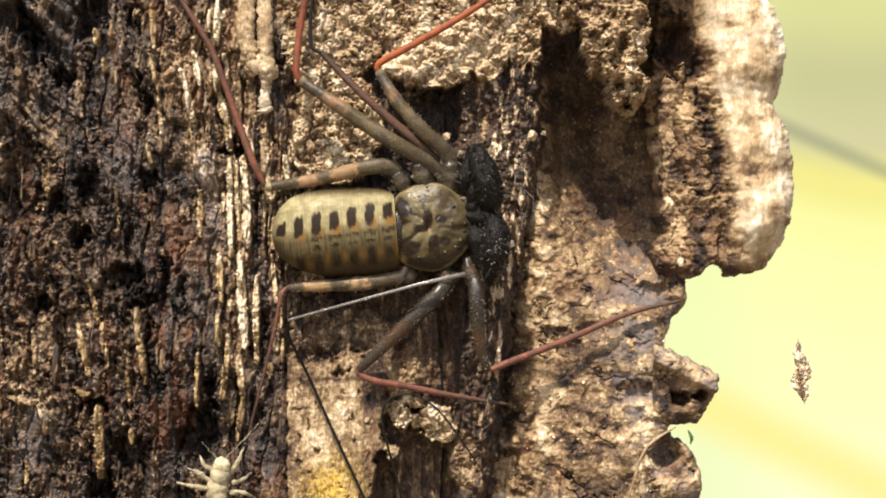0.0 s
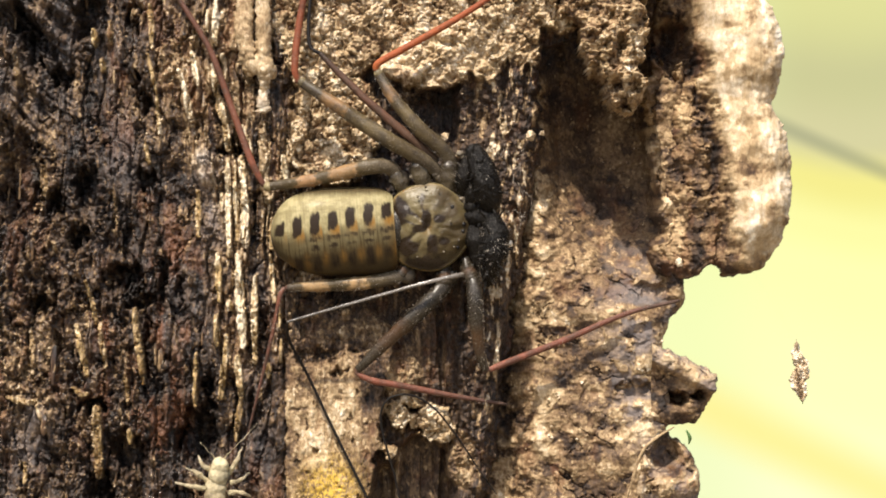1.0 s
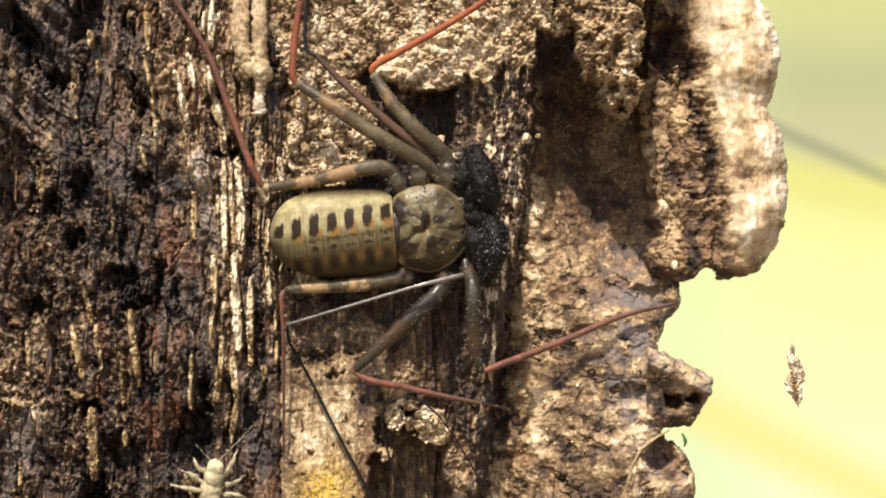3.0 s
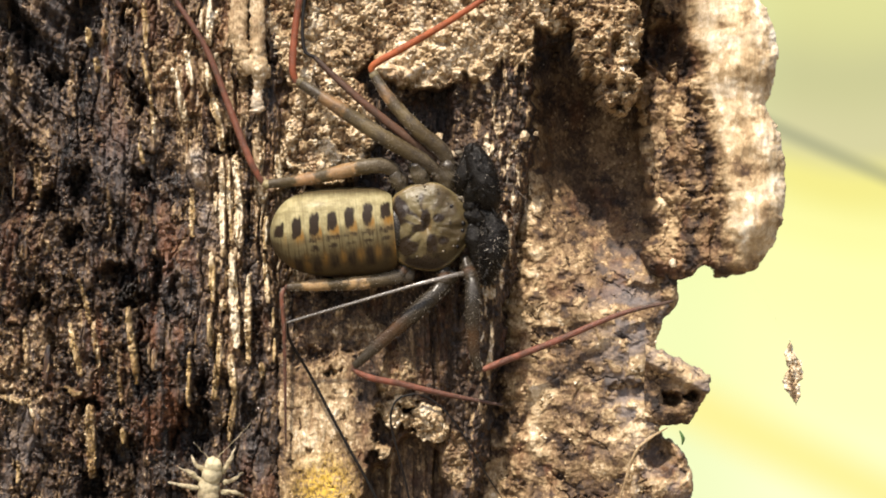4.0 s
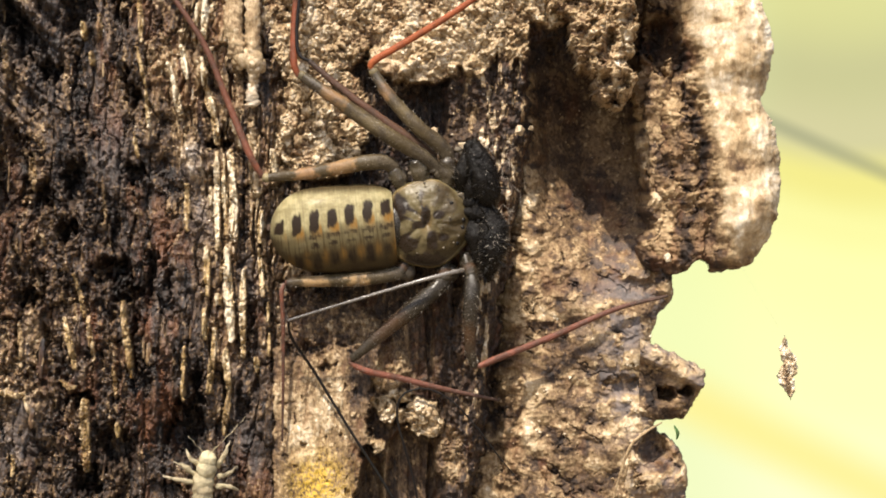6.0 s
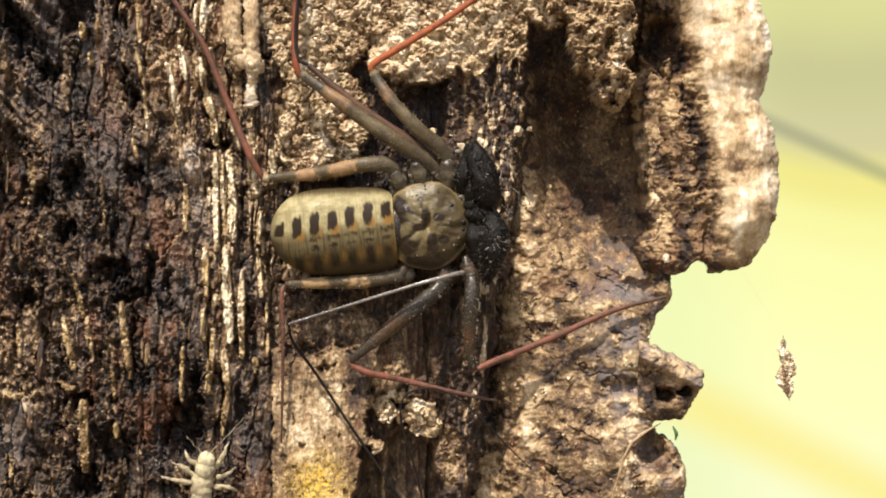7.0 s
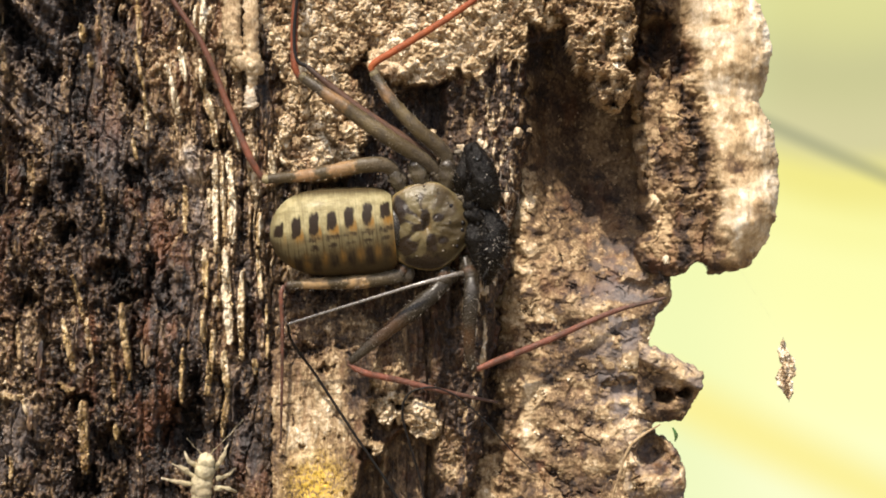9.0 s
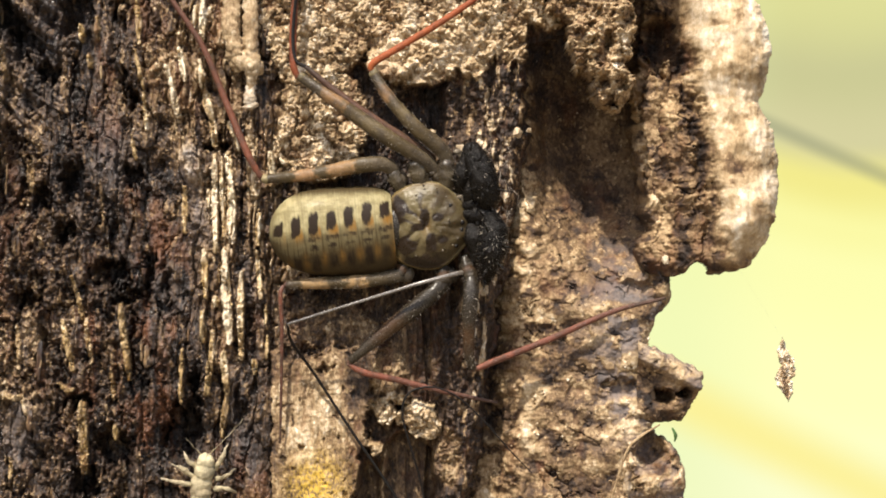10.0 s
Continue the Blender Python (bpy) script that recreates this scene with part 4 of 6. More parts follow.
def trunk_core(parent):
    """The standing trunk that all of this belongs to."""
    n, s = 260, 220
    a = np.linspace(0, 2 * np.pi, n, endpoint=False)
    z = np.linspace(-602, 420, s)
    A, Z = np.meshgrid(a, z)
    R = 80 + 4 * fbm(3 * np.cos(A) + 5, 3 * np.sin(A) + Z / 150, 91, 4) + 2.5 * pn(A * 14, Z / 60, 92) + 14 * step(Z, -450, -602) - 3 * step(np.abs(pn(A * 7, Z / 90, 93)), 0.1, 0)
    V = np.stack([-60 + R * np.cos(A), 93 + R * np.sin(A), Z], -1).reshape(-1, 3)
    i, j = np.meshgrid(np.arange(s - 1), np.arange(n), indexing="ij")
    k = (j + 1) % n
    F = np.stack([i * n + j, i * n + k, (i + 1) * n + k, (i + 1) * n + j], -1).reshape(-1, 4)
    c = len(V)
    V = np.vstack([V, [[-60, 93, 410]], [[-60, 93, -602]]])
    caps = [((s - 1) * n + q, (s - 1) * n + q + 1, (s - 1) * n + (q + 2) % n, c) for q in range(0, n, 2)]
    caps += [((q + 2) % n, q + 1, q, c + 1) for q in range(0, n, 2)]
    me = mesh_from("trunk_core", V * MM, np.vstack([F, np.array(caps)]), M_ROT, {"tone": 0.3, "rust": 0.6, "lichen": 0.0, "grey": 0.0})
    part("trunk_core", me, parent, "dark weathered body of the dead trunk")


def wood_tube(points, radii, tone, n=30, sides=10, flat=0.8, rough=0.35, seed=1, grey=0.0):
    v, f, a = tube_data(points, radii, n, sides, flat, rough, seed)
    a.update(tone=np.full(len(v), tone), rust=np.full(len(v), 0.2), lichen=np.zeros(len(v)), grey=np.full(len(v), grey))
    return v, f, a


TALL = 66
trunk = new("tree_trunk")
tagged(trunk, "dead rotting tree trunk with dark fibres and a bleached bark rim", "tree trunk")
ground_sheet()
backdrop()
trunk_core(trunk)
relief("rotten_heartwood", -60.29, -14.93, -TALL, TALL, 0.095, heartwood, M_ROT, trunk, "dark rotten vertical wood fibres with pale strips")
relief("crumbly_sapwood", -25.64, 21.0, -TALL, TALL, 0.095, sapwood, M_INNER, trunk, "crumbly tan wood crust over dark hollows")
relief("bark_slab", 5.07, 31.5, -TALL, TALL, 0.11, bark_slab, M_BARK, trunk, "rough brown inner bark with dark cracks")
relief("bark_rim", 24.71, 45.43, -4.57, TALL, 0.11, rim_slab, M_RIM, trunk, "thick sun-bleached curled bark rim")
relief("bark_knob", 9.36, 34.71, 16.36, TALL, 0.10, knob_slab, M_BARK, trunk, "crumbly bark knob over a dark hollow")
relief("bark_lump", 26.5, 35.79, -23.5, -11.5, 0.11, shelf_lump, M_BARK, trunk, "greyish bark lump with a pale ledge, jutting from the edge")
relief("bark_lump", 24.0, 34.0, -TALL, -21.71, 0.11, lump_slab((28.43, -29.21), (4.0, 5.6), (29.86, -29.93, 3.0, 4.8), 0.06, (28.29, -25.64, 2.4, 2.9)), M_BARK, trunk, "broken bark lump low on the edge")


# ---- the whip spider ----
PIVOT = (-6.0, 2.57)
M_JOINT = leg_material("pale_joint_skin", [(0.0, (0.17, 0.14, 0.10)), (1.0, (0.17, 0.14, 0.10))], 0.12, 0.6, 0.3)
M_COXA = leg_material("translucent_coxa_skin", [(0.0, (0.07, 0.055, 0.033)), (0.6, (0.10, 0.078, 0.046)), (1.0, (0.045, 0.034, 0.021))], 0.16, 0.4, 0.25, 0.7, 0.4, 0.55)
M_KNEE = leg_material("pale_knee_skin", [(0.0, (0.26, 0.21, 0.11)), (1.0, (0.26, 0.21, 0.11))], 0.3)
M_HAIR = leg_material("pale_hair", [(0.0, (0.38, 0.33, 0.27)), (1.0, (0.38, 0.33, 0.27))], 0.2, 0.0, 0.0, 0.0)


def body_space(data, joint=None):
    """Data moved so that the joint, or else the animal's pivot, is its origin."""
    x, z, h = joint or (*PIVOT, 0.0)
    return moved(data, x, z, h)


def animal_part(root, name, data, mat, label="", joint=None):
    me = mesh_from(name, *body_space(data, joint)[:2], mat, data[2])
    x, z, h = joint or (*PIVOT, 0.0)
    return part(name, me, root, label, ((x - PIVOT[0]) * MM, -h * MM, (z - PIVOT[1]) * MM))


def abdomen_plate(i, count):
    """One ring of the abdomen, lapping over the ring behind it."""
    x0, x1 = -21.37, -5.78
    n, s = 22, 110
    u = np.linspace(i / count - 0.004, (i + 1) / count + 0.018, n)
    u = np.clip(u, 0, 1)
    v = np.linspace(0, 2 * np.pi, s, endpoint=False)
    U, A = np.meshgrid(u, v, indexing="ij")
    lean = np.where(U < 0.64, (0.64 - U) / 0.64, (U - 0.64) / 0.44)
    prof = np.clip(1 - lean ** np.where(U < 0.64, 3.1, 5.0), 0, 1) ** 0.5
    lap = 1 + 0.013 * (U * count - i - 0.5) * -1
    x = x0 + (x1 - x0) * U
    zc = 1.9 + (2.33 - 1.9) * U
    wide, high = 5.55 * prof * lap, 3.6 * prof * lap
    z, h = zc + wide * np.cos(A), 4.4 + high * np.sin(A)
    V = np.stack([x, -h, z], -1).reshape(-1, 3) * MM
    a, b = np.meshgrid(np.arange(n - 1), np.arange(s), indexing="ij")
    k = (b + 1) % s
    F = np.stack([a * s + b, a * s + k, (a + 1) * s + k, (a + 1) * s + b], -1).reshape(-1, 4)
    # pigment: two rows of dark bars, amber behind them, a grey middle line, olive middle
    q = (z - (0.49 + (2.75 - 0.49) * U)) / 5.55
    V[:, 0] -= 0.10 * (z - zc).ravel() * MM * prof.ravel()
    f = U * count - i
    size = 1 - 0.40 * step(U, 0.2, 0.0) - 0.2 * step(U, 0.8, 1.0)
    size = size * (0.85 + 0.3 * ((i * 0.37) % 1.0))
    wob = 0.07 * fbm(U * 30, q * 5, 35, 3)
    bar_q = 0.28 + 0.12 * U
    row = np.exp(-np.abs((f - 0.58 - 0.25 * (q - 0.33) + wob) / 0.28) ** 4) * np.exp(-np.abs((q - bar_q + wob) / (0.235 * size)) ** 4)
    row2 = np.exp(-np.abs((f - 0.52 + wob) / 0.27) ** 4) * np.exp(-np.abs((q + 0.53 + wob) / (0.19 * size)) ** 4)
    dash = np.exp(-np.abs((f - 0.52 + wob) / 0.33) ** 4) * np.exp(-np.abs((q + 0.21 + wob) / 0.06) ** 4) * step(U, 0.15, 0.3)
    mid = np.exp(-np.abs((q + 0.02 + wob) / 0.065) ** 4) * (0.55 + 0.45 * step(np.abs(f - 0.55), 0.45, 0.3)) * step(U, 0.18, 0.34)
    # shade of the lower flank is painted into mark and olive as well
    mark = np.maximum(np.maximum(row * 1.1, 0.62 * row2), np.maximum(0.62 * dash, 0.55 * mid)) * (1.0 + 0.45 * fbm(U * 75, q * 1.6, 39, 3)) + 0.55 * step(q, -0.55, -0.95) + 0.30 * step(U, 0.08, 0.0)
    amber = 1.2 * np.exp(-((f - 0.74) / 0.30) ** 2) * np.exp(-((q - bar_q + 0.20) / 0.13) ** 2) + 0.5 * np.exp(-((f - 1.0) / 0.2) ** 2) * np.exp(-((q + 0.50) / 0.16) ** 2) + 0.5 * np.exp(-(f / 0.2) ** 2) * np.exp(-((q + 0.50) / 0.16) ** 2)
    amber = amber * (1.0 + 0.8 * fbm(U * 60, q * 2, 45, 3)) * step(U, 0.08, 0.2) + 0.25 * step(U, 0.90, 1.0) * step(q, 0.4, 0.0)
    olive = 0.95 * step(z - zc, 4.1, 5.2) + 0.4 * np.clip(fbm(U * 75, q * 1.3, 44, 3) + 0.03, 0, 1) + 0.35 * step(U, 0.16, 0.02) + 0.72 * step(q, 0.30, -0.05) + 0.40 * step(q, -0.10, -0.6) + 0.10 * step(np.sin(U * 300 + 6 * q), 0.2, 0.9) * step(q, 0.45, 0.6)
    olive = olive + 0.18 * np.exp(-((f - 0.02) / 0.05) ** 2) * step(q, 0.9, 0.5)
    return V, F, {"mark": lit(mark).ravel(), "amber": lit(amber).ravel(), "olive": lit(olive).ravel()}


def carapace_data():
    """The rounded head shield with grooves, a raised rim and dark spots."""
    n, s = 44, 96
    r, a = np.meshgrid(np.linspace(0.0, 1.0, n), np.linspace(0, 2 * np.pi, s, endpoint=False), indexing="ij")
    cx, cz = -1.41, 2.75
    rx = 5.5 - 0.10 * np.cos(a) + 0.15 * np.abs(np.sin(2 * a))
    rz = 5.6 * (1 - 0.26 * step(np.cos(a), -0.1, 1.0)) + 0.12 * np.cos(5 * a)
    x, z = cx + rx * r * np.sign(np.cos(a)) * np.abs(np.cos(a)) ** 0.82, cz + rz * r * np.sin(a)
    dome = 2.0 * np.clip(1 - r ** 2.4, 0, 1) ** 0.65
    groove = 0.16 * np.exp(-((np.abs(np.sin(a * 2.5 + 0.3 + 0.4 * pn(r * 4, a, 36)))) / 0.35) ** 2) * step(r, 0.1, 0.4) * step(r, 0.95, 0.7)
    pit = 0.5 * bump(x, z, -1.69, 2.89, 0.55, 0.9)
    rim = 0.2 * np.exp(-((r - 0.96) / 0.022) ** 2)
    h = 5.0 + dome - groove - pit + rim + 0.22 * fbm(x / 1.6, z / 1.6, 33, 4)
    skirt = np.stack([x[-1] * 0 + cx + (x[-1] - cx) * 0.9, 0 * x[-1] - 2.8, cz + (z[-1] - cz) * 0.9], -1)
    V = np.vstack([np.stack([x, -h, z], -1).reshape(-1, 3), skirt, [[cx, -2.6, cz]]])
    i, j = np.meshgrid(np.arange(n), np.arange(s), indexing="ij")
    k = (j + 1) % s
    F = np.stack([i * s + j, i * s + k, (i + 1) * s + k, (i + 1) * s + j], -1).reshape(-1, 4)
    c = len(V) - 1
    F = np.vstack([F, [(n * s + q, n * s + q + 1, n * s + (q + 2) % s, c) for q in range(0, s, 2)]])
    mark = 0 * x
    for sx, sz, wx, wz in ((-5.14, 4.85, 0.8, 1.1), (-1.89, 3.72, 0.55, 1.0), (-0.28, 3.79, 0.65, 0.45), (-4.36, 0.21, 0.9, 0.8),
                           (-1.12, 0.77, 0.55, 0.9), (0.35, 0.98, 0.6, 0.4), (-2.74, 2.53, 0.8, 0.35), (-2.39, -2.04, 2.6, 0.8)):
        mark = np.maximum(mark, bump(x, z, sx, sz, wx, wz))
    mark = 1.9 * mark + 0.40 * np.clip(fbm(x / 1.4, z / 1.4, 38, 4), 0, 1) + 0.3 * np.exp(-(groove * 0 + np.abs(np.sin(a * 2.5 + 0.3)) / 0.16) ** 2) * step(r, 0.3, 0.6)
    rays = step(np.sin(11 * a + 3 * pn(r * 3, a * 2, 46)), 0.0, 0.9) * step(r, 0.22, 0.4) * step(r, 0.92, 0.7)
    mark = (mark + 0.28 * rays * step(np.cos(a), 0.6, -0.3) * 1.8) * step(r, 0.99, 0.93)
    # besides the mottling, shade on the front and lower side is put into olive
    olive = 0.20 + 0.40 * rays + 0.75 * step(x, -2.4, 2.0) + 0.5 * step(z, 1.4, -2.07) + 0.6 * fbm(x / 2.2, z / 2.2, 37, 3)
    olive = olive * step(r, 0.98, 0.92)
    amber = 0.30 * np.exp(-((r - 0.95) / 0.04) ** 2) * step(np.cos(a), 0.6, -0.2) + 0.6 * bump(x, z, -1.89, 3.23, 0.6, 1.3)
    pad = s + 1
    return V * MM, F, {"mark": np.append(lit(mark), np.zeros(pad)), "amber": np.append(lit(amber), np.zeros(pad)), "olive": np.append(lit(olive), np.ones(pad))}


def spine_data(x, z, h, ang, size, lift=0.5):
    c, s = math.cos(radians(ang)), math.sin(radians(ang))
    return tube_data([(x, z, h), (x + 0.5 * size * c, z + 0.5 * size * s, h + lift * 0.5), (x + size * c, z + size * s, h + lift)], [0.19, 0.12, 0.02], 9, 7)


def bristle_data(line, radii, count, size, seed, thick=0.03):
    """Fine hairs standing out of a limb."""
    rng = random.Random(seed)
    P = spline(line, 60)
    R = np.interp(np.linspace(0, 1, 60), np.linspace(0, 1, len(radii)), radii)
    V, F = [], []
    for _ in range(count):
        i = rng.randrange(2, 58)
        way = np.array(P[i + 1]) - P[i - 1]
        way /= np.linalg.norm(way)
        a = rng.uniform(0, 2 * math.pi)
        side = np.array([-way[1], way[0], 0.0])
        side /= np.linalg.norm(side) + 1e-9
        out = math.cos(a) * side + np.array([0, 0, math.sin(a)])
        root_at = P[i] + out * R[i] * 0.85
        tip = root_at + (out + 0.5 * way * rng.uniform(0.2, 1.2)) * size * rng.uniform(0.5, 1.3)
        b = len(V)
        V += [root_at + side * thick, root_at - side * thick, root_at + way * thick * 1.6, tip]
        F += [(b, b + 1, b + 3, b + 3), (b + 1, b + 2, b + 3, b + 3), (b + 2, b, b + 3, b + 3)]
    V = np.array(V)
    return np.stack([V[:, 0], -V[:, 2], V[:, 1]], -1) * MM, [f[:3] for f in F], {"length": np.full(len(V), 0.5)}


def bristles(parent, line, radii, count, size, seed, joint, mat, thick=0.03):
    v, f, a = bristle_data(line, radii, count, size, seed, thick)
    me = mesh_from("bristles", moved((v, f, a), *joint)[0], f, mat, a, False)
    tagged(part("bristles", me, parent, "fine standing hairs"), kind="stuff")


def leg_data(points, radii, flat=0.85, n=56, knob=None, rough=0.13):
    t = tube_data(points, radii, n, 16, flat, rough, 4)
    if not knob:
        return t
    return join(t, ball_data(*knob))


# name, femur line, radii, skin, hip knob; shin line, radii, skin; knee and foot shifts over time
LEGS = []
LEGS.append(dict(name="hind_leg", hip=(-5.08, 8.69, 4.5), femur=[(-5.08, 8.69, 4.5), (-6.62, 10.21, 5.6), (-9.43, 10.13, 6.0), (-15.78, 8.67, 5.4), (-21.69, 7.77, 4.4)],
                 radii=[0.75, 0.95, 1.0, 0.82, 0.56], skin=M_FEMUR_HIND, shin=[(-22.18, 7.84, 4.4), (-23.79, 11.01, 4.6), (-26.3, 17.75, 4.0), (-28.95, 24.84, 3.6), (-32.75, 31.12, 3.0), (-35.43, 35.57, 2.4)],
                 thin=[0.34, 0.46, 0.42, 0.38, 0.32, 0.25], red=M_BROWN, knee=[(0, 0.0, 0.0), (2.5, 0.143, 0.071), (4, 0.571, 0.286), (5.5, 0.857, 0.357), (7, 0.929, 0.357), (10, 1.0, 0.5)], foot=[(0, 0.0, 0.0), (10, 0.0, 0.0)]))
LEGS.append(dict(name="middle_leg", hip=(0.07, 9.11, 4.5), femur=[(0.07, 9.11, 4.5), (-2.25, 11.05, 5.8), (-6.6, 13.55, 6.8), (-12.22, 17.28, 6.6), (-17.41, 20.8, 5.2)],
                 radii=[0.8, 0.92, 1.02, 0.9, 0.62], skin=M_FEMUR, shin=[(-17.91, 20.8, 5.2), (-18.33, 22.77, 5.2), (-17.88, 27.63, 4.2), (-17.2, 31.92, 3.6), (-16.45, 37.64, 3.0)],
                 thin=[0.36, 0.46, 0.46, 0.42, 0.32], red=M_MAHOGANY, knee=[(0, 0.0, 0.0), (2.5, 0.143, 0.0), (4, 0.5, 0.0), (5, 0.786, 0.0), (5.5, 1.071, 0.0), (7, 1.857, 0.143), (10, 1.643, 0.143)], foot=[(0, 0.0, 0.0), (10, 0.0, 0.0)]))
LEGS.append(dict(name="front_leg", hip=(1.34, 9.25, 4.5), femur=[(1.34, 9.25, 4.5), (0.42, 12.04, 5.8), (-2.74, 14.96, 6.6), (-5.91, 18.7, 6.2), (-7.83, 21.92, 5.2)],
                 radii=[0.8, 0.95, 0.95, 0.8, 0.58], skin=M_FEMUR, shin=[(-8.04, 22.07, 5.2), (-7.89, 23.18, 5.4), (-4.51, 25.1, 5.2), (1.13, 28.31, 4.6), (6.22, 31.61, 4.0), (12.46, 36.19, 3.4)],
                 thin=[0.36, 0.45, 0.46, 0.42, 0.36, 0.28], red=M_RED, knee=[(0, 0.0, 0.0), (2.5, 0.0, 0.0), (4, 0.071, -0.071), (5, 0.429, -0.357), (7, 0.857, -0.571), (10, 0.929, -0.357)], foot=[(0, 0.0, 0.0), (10, 0.0, 0.0)]))
LEGS.append(dict(name="front_leg", hip=(3.67, -2.61, 4.5), femur=[(3.67, -2.61, 4.5), (4.15, -5.56, 5.8), (4.29, -9.08, 5.8), (4.8, -12.98, 4.8), (5.52, -15.13, 4.0)],
                 radii=[0.8, 1.0, 0.9, 0.70, 0.5], skin=M_DARK_LEG, shin=[(5.94, -15.13, 4.0), (8.22, -14.23, 3.4), (15.34, -11.5, 2.3), (23.17, -8.18, 1.9), (30.0, -6.48, 1.0)],
                 thin=[0.32, 0.44, 0.42, 0.33, 0.2], red=M_DIM, knee=[(0, 0.0, 0.0), (2.5, 0.0, 0.143), (5, 0.0, 0.0), (7, 0.143, -0.286), (10, 0.143, -0.143)], foot=[(0, 0.0, 0.0), (10, 0.0, 0.0)]))
LEGS.append(dict(name="middle_leg", hip=(1.13, -3.46, 4.0), femur=[(1.13, -3.46, 4.0), (-0.63, -5.71, 5.2), (-3.8, -8.74, 5.4), (-7.34, -12.07, 4.6), (-10.48, -15.15, 3.6)],
                 radii=[0.8, 1.05, 1.08, 0.82, 0.5], skin=M_DARK_LEG, shin=[(-10.76, -15.5, 3.6), (-8.64, -16.5, 3.4), (-4.54, -17.24, 2.8), (1.14, -18.41, 2.0), (8.28, -19.63, 0.2)],
                 thin=[0.3, 0.42, 0.42, 0.34, 0.18], red=M_DIM, knee=[(0, 0.0, 0.0), (2.5, 0.143, 0.143), (4, 0.286, 0.357), (7, 0.571, 0.357), (10, 0.643, 0.5)], foot=[(0, 0.0, 0.0), (10, 0.0, 0.0)]))
LEGS.append(dict(name="hind_leg", hip=(-4.38, -3.18, 4.0), femur=[(-4.38, -3.18, 4.0), (-5.92, -3.6, 5.0), (-10.15, -4.3, 5.2), (-15.1, -4.59, 4.8), (-19.22, -4.88, 4.2)],
                 radii=[0.65, 0.85, 0.88, 0.76, 0.48], skin=M_FEMUR_PALE, shin=[(-19.65, -4.88, 4.2), (-20.27, -6.0, 4.4), (-20.85, -9.12, 4.2), (-22.21, -14.79, 3.8), (-24.6, -24.03, 3.0)],
                 thin=[0.26, 0.28, 0.26, 0.22, 0.12], red=M_BROWN, knee=[(0, 0.0, 0.0), (2.5, 0.357, 0.071), (4, 0.714, 0.071), (5, 1.071, 0.071), (7, 1.714, -0.214), (10, 1.714, -0.071)],
                 foot=[(0, 0.0, 0.0), (1, 0.071, -0.143), (1.5, 0.571, -0.857), (2, 2.143, -1.071), (2.5, 4.214, -1.143), (4, 5.929, -0.857), (5, 6.143, -1.0), (7, 6.214, -1.214), (10, 6.143, -1.143)]))
LEGS.append(dict(name="whip_leg", hip=(2.67, -3.17, 6.0), femur=[(2.67, -3.17, 6.0), (1.12, -3.44, 7.2), (-3.08, -4.41, 7.8), (-10.09, -6.31, 7.4), (-15.73, -7.86, 6.8), (-19.26, -8.86, 6.4)],
                 radii=[0.34, 0.28, 0.23, 0.20, 0.18, 0.17], skin=M_WHIP_ARM, shin=[(-19.26, -8.86, 6.4), (-19.12, -11.22, 4.8), (-16.95, -15.81, 2.9), (-13.77, -23.0, 2.5), (-10.08, -30.88, 2.5), (-6.67, -38.61, 2.5)],
                 thin=[0.14, 0.19, 0.19, 0.18, 0.18, 0.16], red=M_WHIP, knee=[(0, 0.0, 0.0), (1, 0.071, -0.214), (2, 0.357, -0.357), (2.5, 0.571, -0.286), (4, 1.214, -0.214), (5, 1.571, -0.357), (5.5, 1.643, -0.5), (7, 2.071, -1.071), (8, 2.071, -0.929), (10, 2.143, -0.857)],
                 foot=[(0, 0.0, 0.0), (2.5, 2.0, 0.0), (4, 3.214, 0.0), (5, 4.429, 0.0), (7, 7.5, 0.0), (10, 7.286, 0.0)]))
LEGS.append(dict(name="whip_leg", hip=(-0.63, 11.0, 5.0), femur=[(-0.63, 11.0, 5.0), (-3.8, 13.78, 6.2), (-8.71, 17.99, 6.4), (-12.59, 21.74, 6.0), (-15.07, 24.37, 5.6)],
                 radii=[0.5, 0.58, 0.52, 0.42, 0.32], skin=M_UMBER, shin=[(-15.07, 24.37, 5.6), (-16.35, 25.3, 5.4), (-16.58, 28.28, 5.0), (-16.1, 32.55, 4.6), (-14.98, 38.22, 4.4)],
                 thin=[0.22, 0.24, 0.22, 0.2, 0.18], red=M_WHIP, knee=[(0, 0.0, 0.0), (2.5, -0.143, 0.143), (4, -0.143, -0.357), (5, -0.5, -1.0), (7, -0.643, -1.571), (10, -0.857, -1.643)], foot=[(0, 0.0, 0.0), (10, -0.857, 0.0)]))
LOOP = [(-4.81, -33.89, 3.8), (-5.65, -29.26, 4.2), (-6.71, -25.35, 4.6), (-7.55, -21.95, 4.8), (-7.41, -19.82, 5.0), (-6.42, -18.55, 5.0), (-4.73, -18.06, 5.0), (-2.96, -18.49, 4.8),
        (-0.64, -20.12, 4.6), (1.98, -23.38, 4.4), (4.66, -27.49, 4.2), (6.93, -30.62, 4.0)]
LOOP_WAY = [(t, dx, dz, turn) for (t, dx, dz), turn in zip([(0, 0.0, 0.0), (1.5, 0.071, 0.0), (2.5, 0.286, -0.071), (4, 2.143, 0.0), (5, 2.929, -0.071), (5.5, 3.214, -0.071), (7, 4.071, 0.071), (10, 4.429, 0.429)], (0, 0.5, 1.6, 2.7, 2.2, 0.0, -10.5, -8.5))]


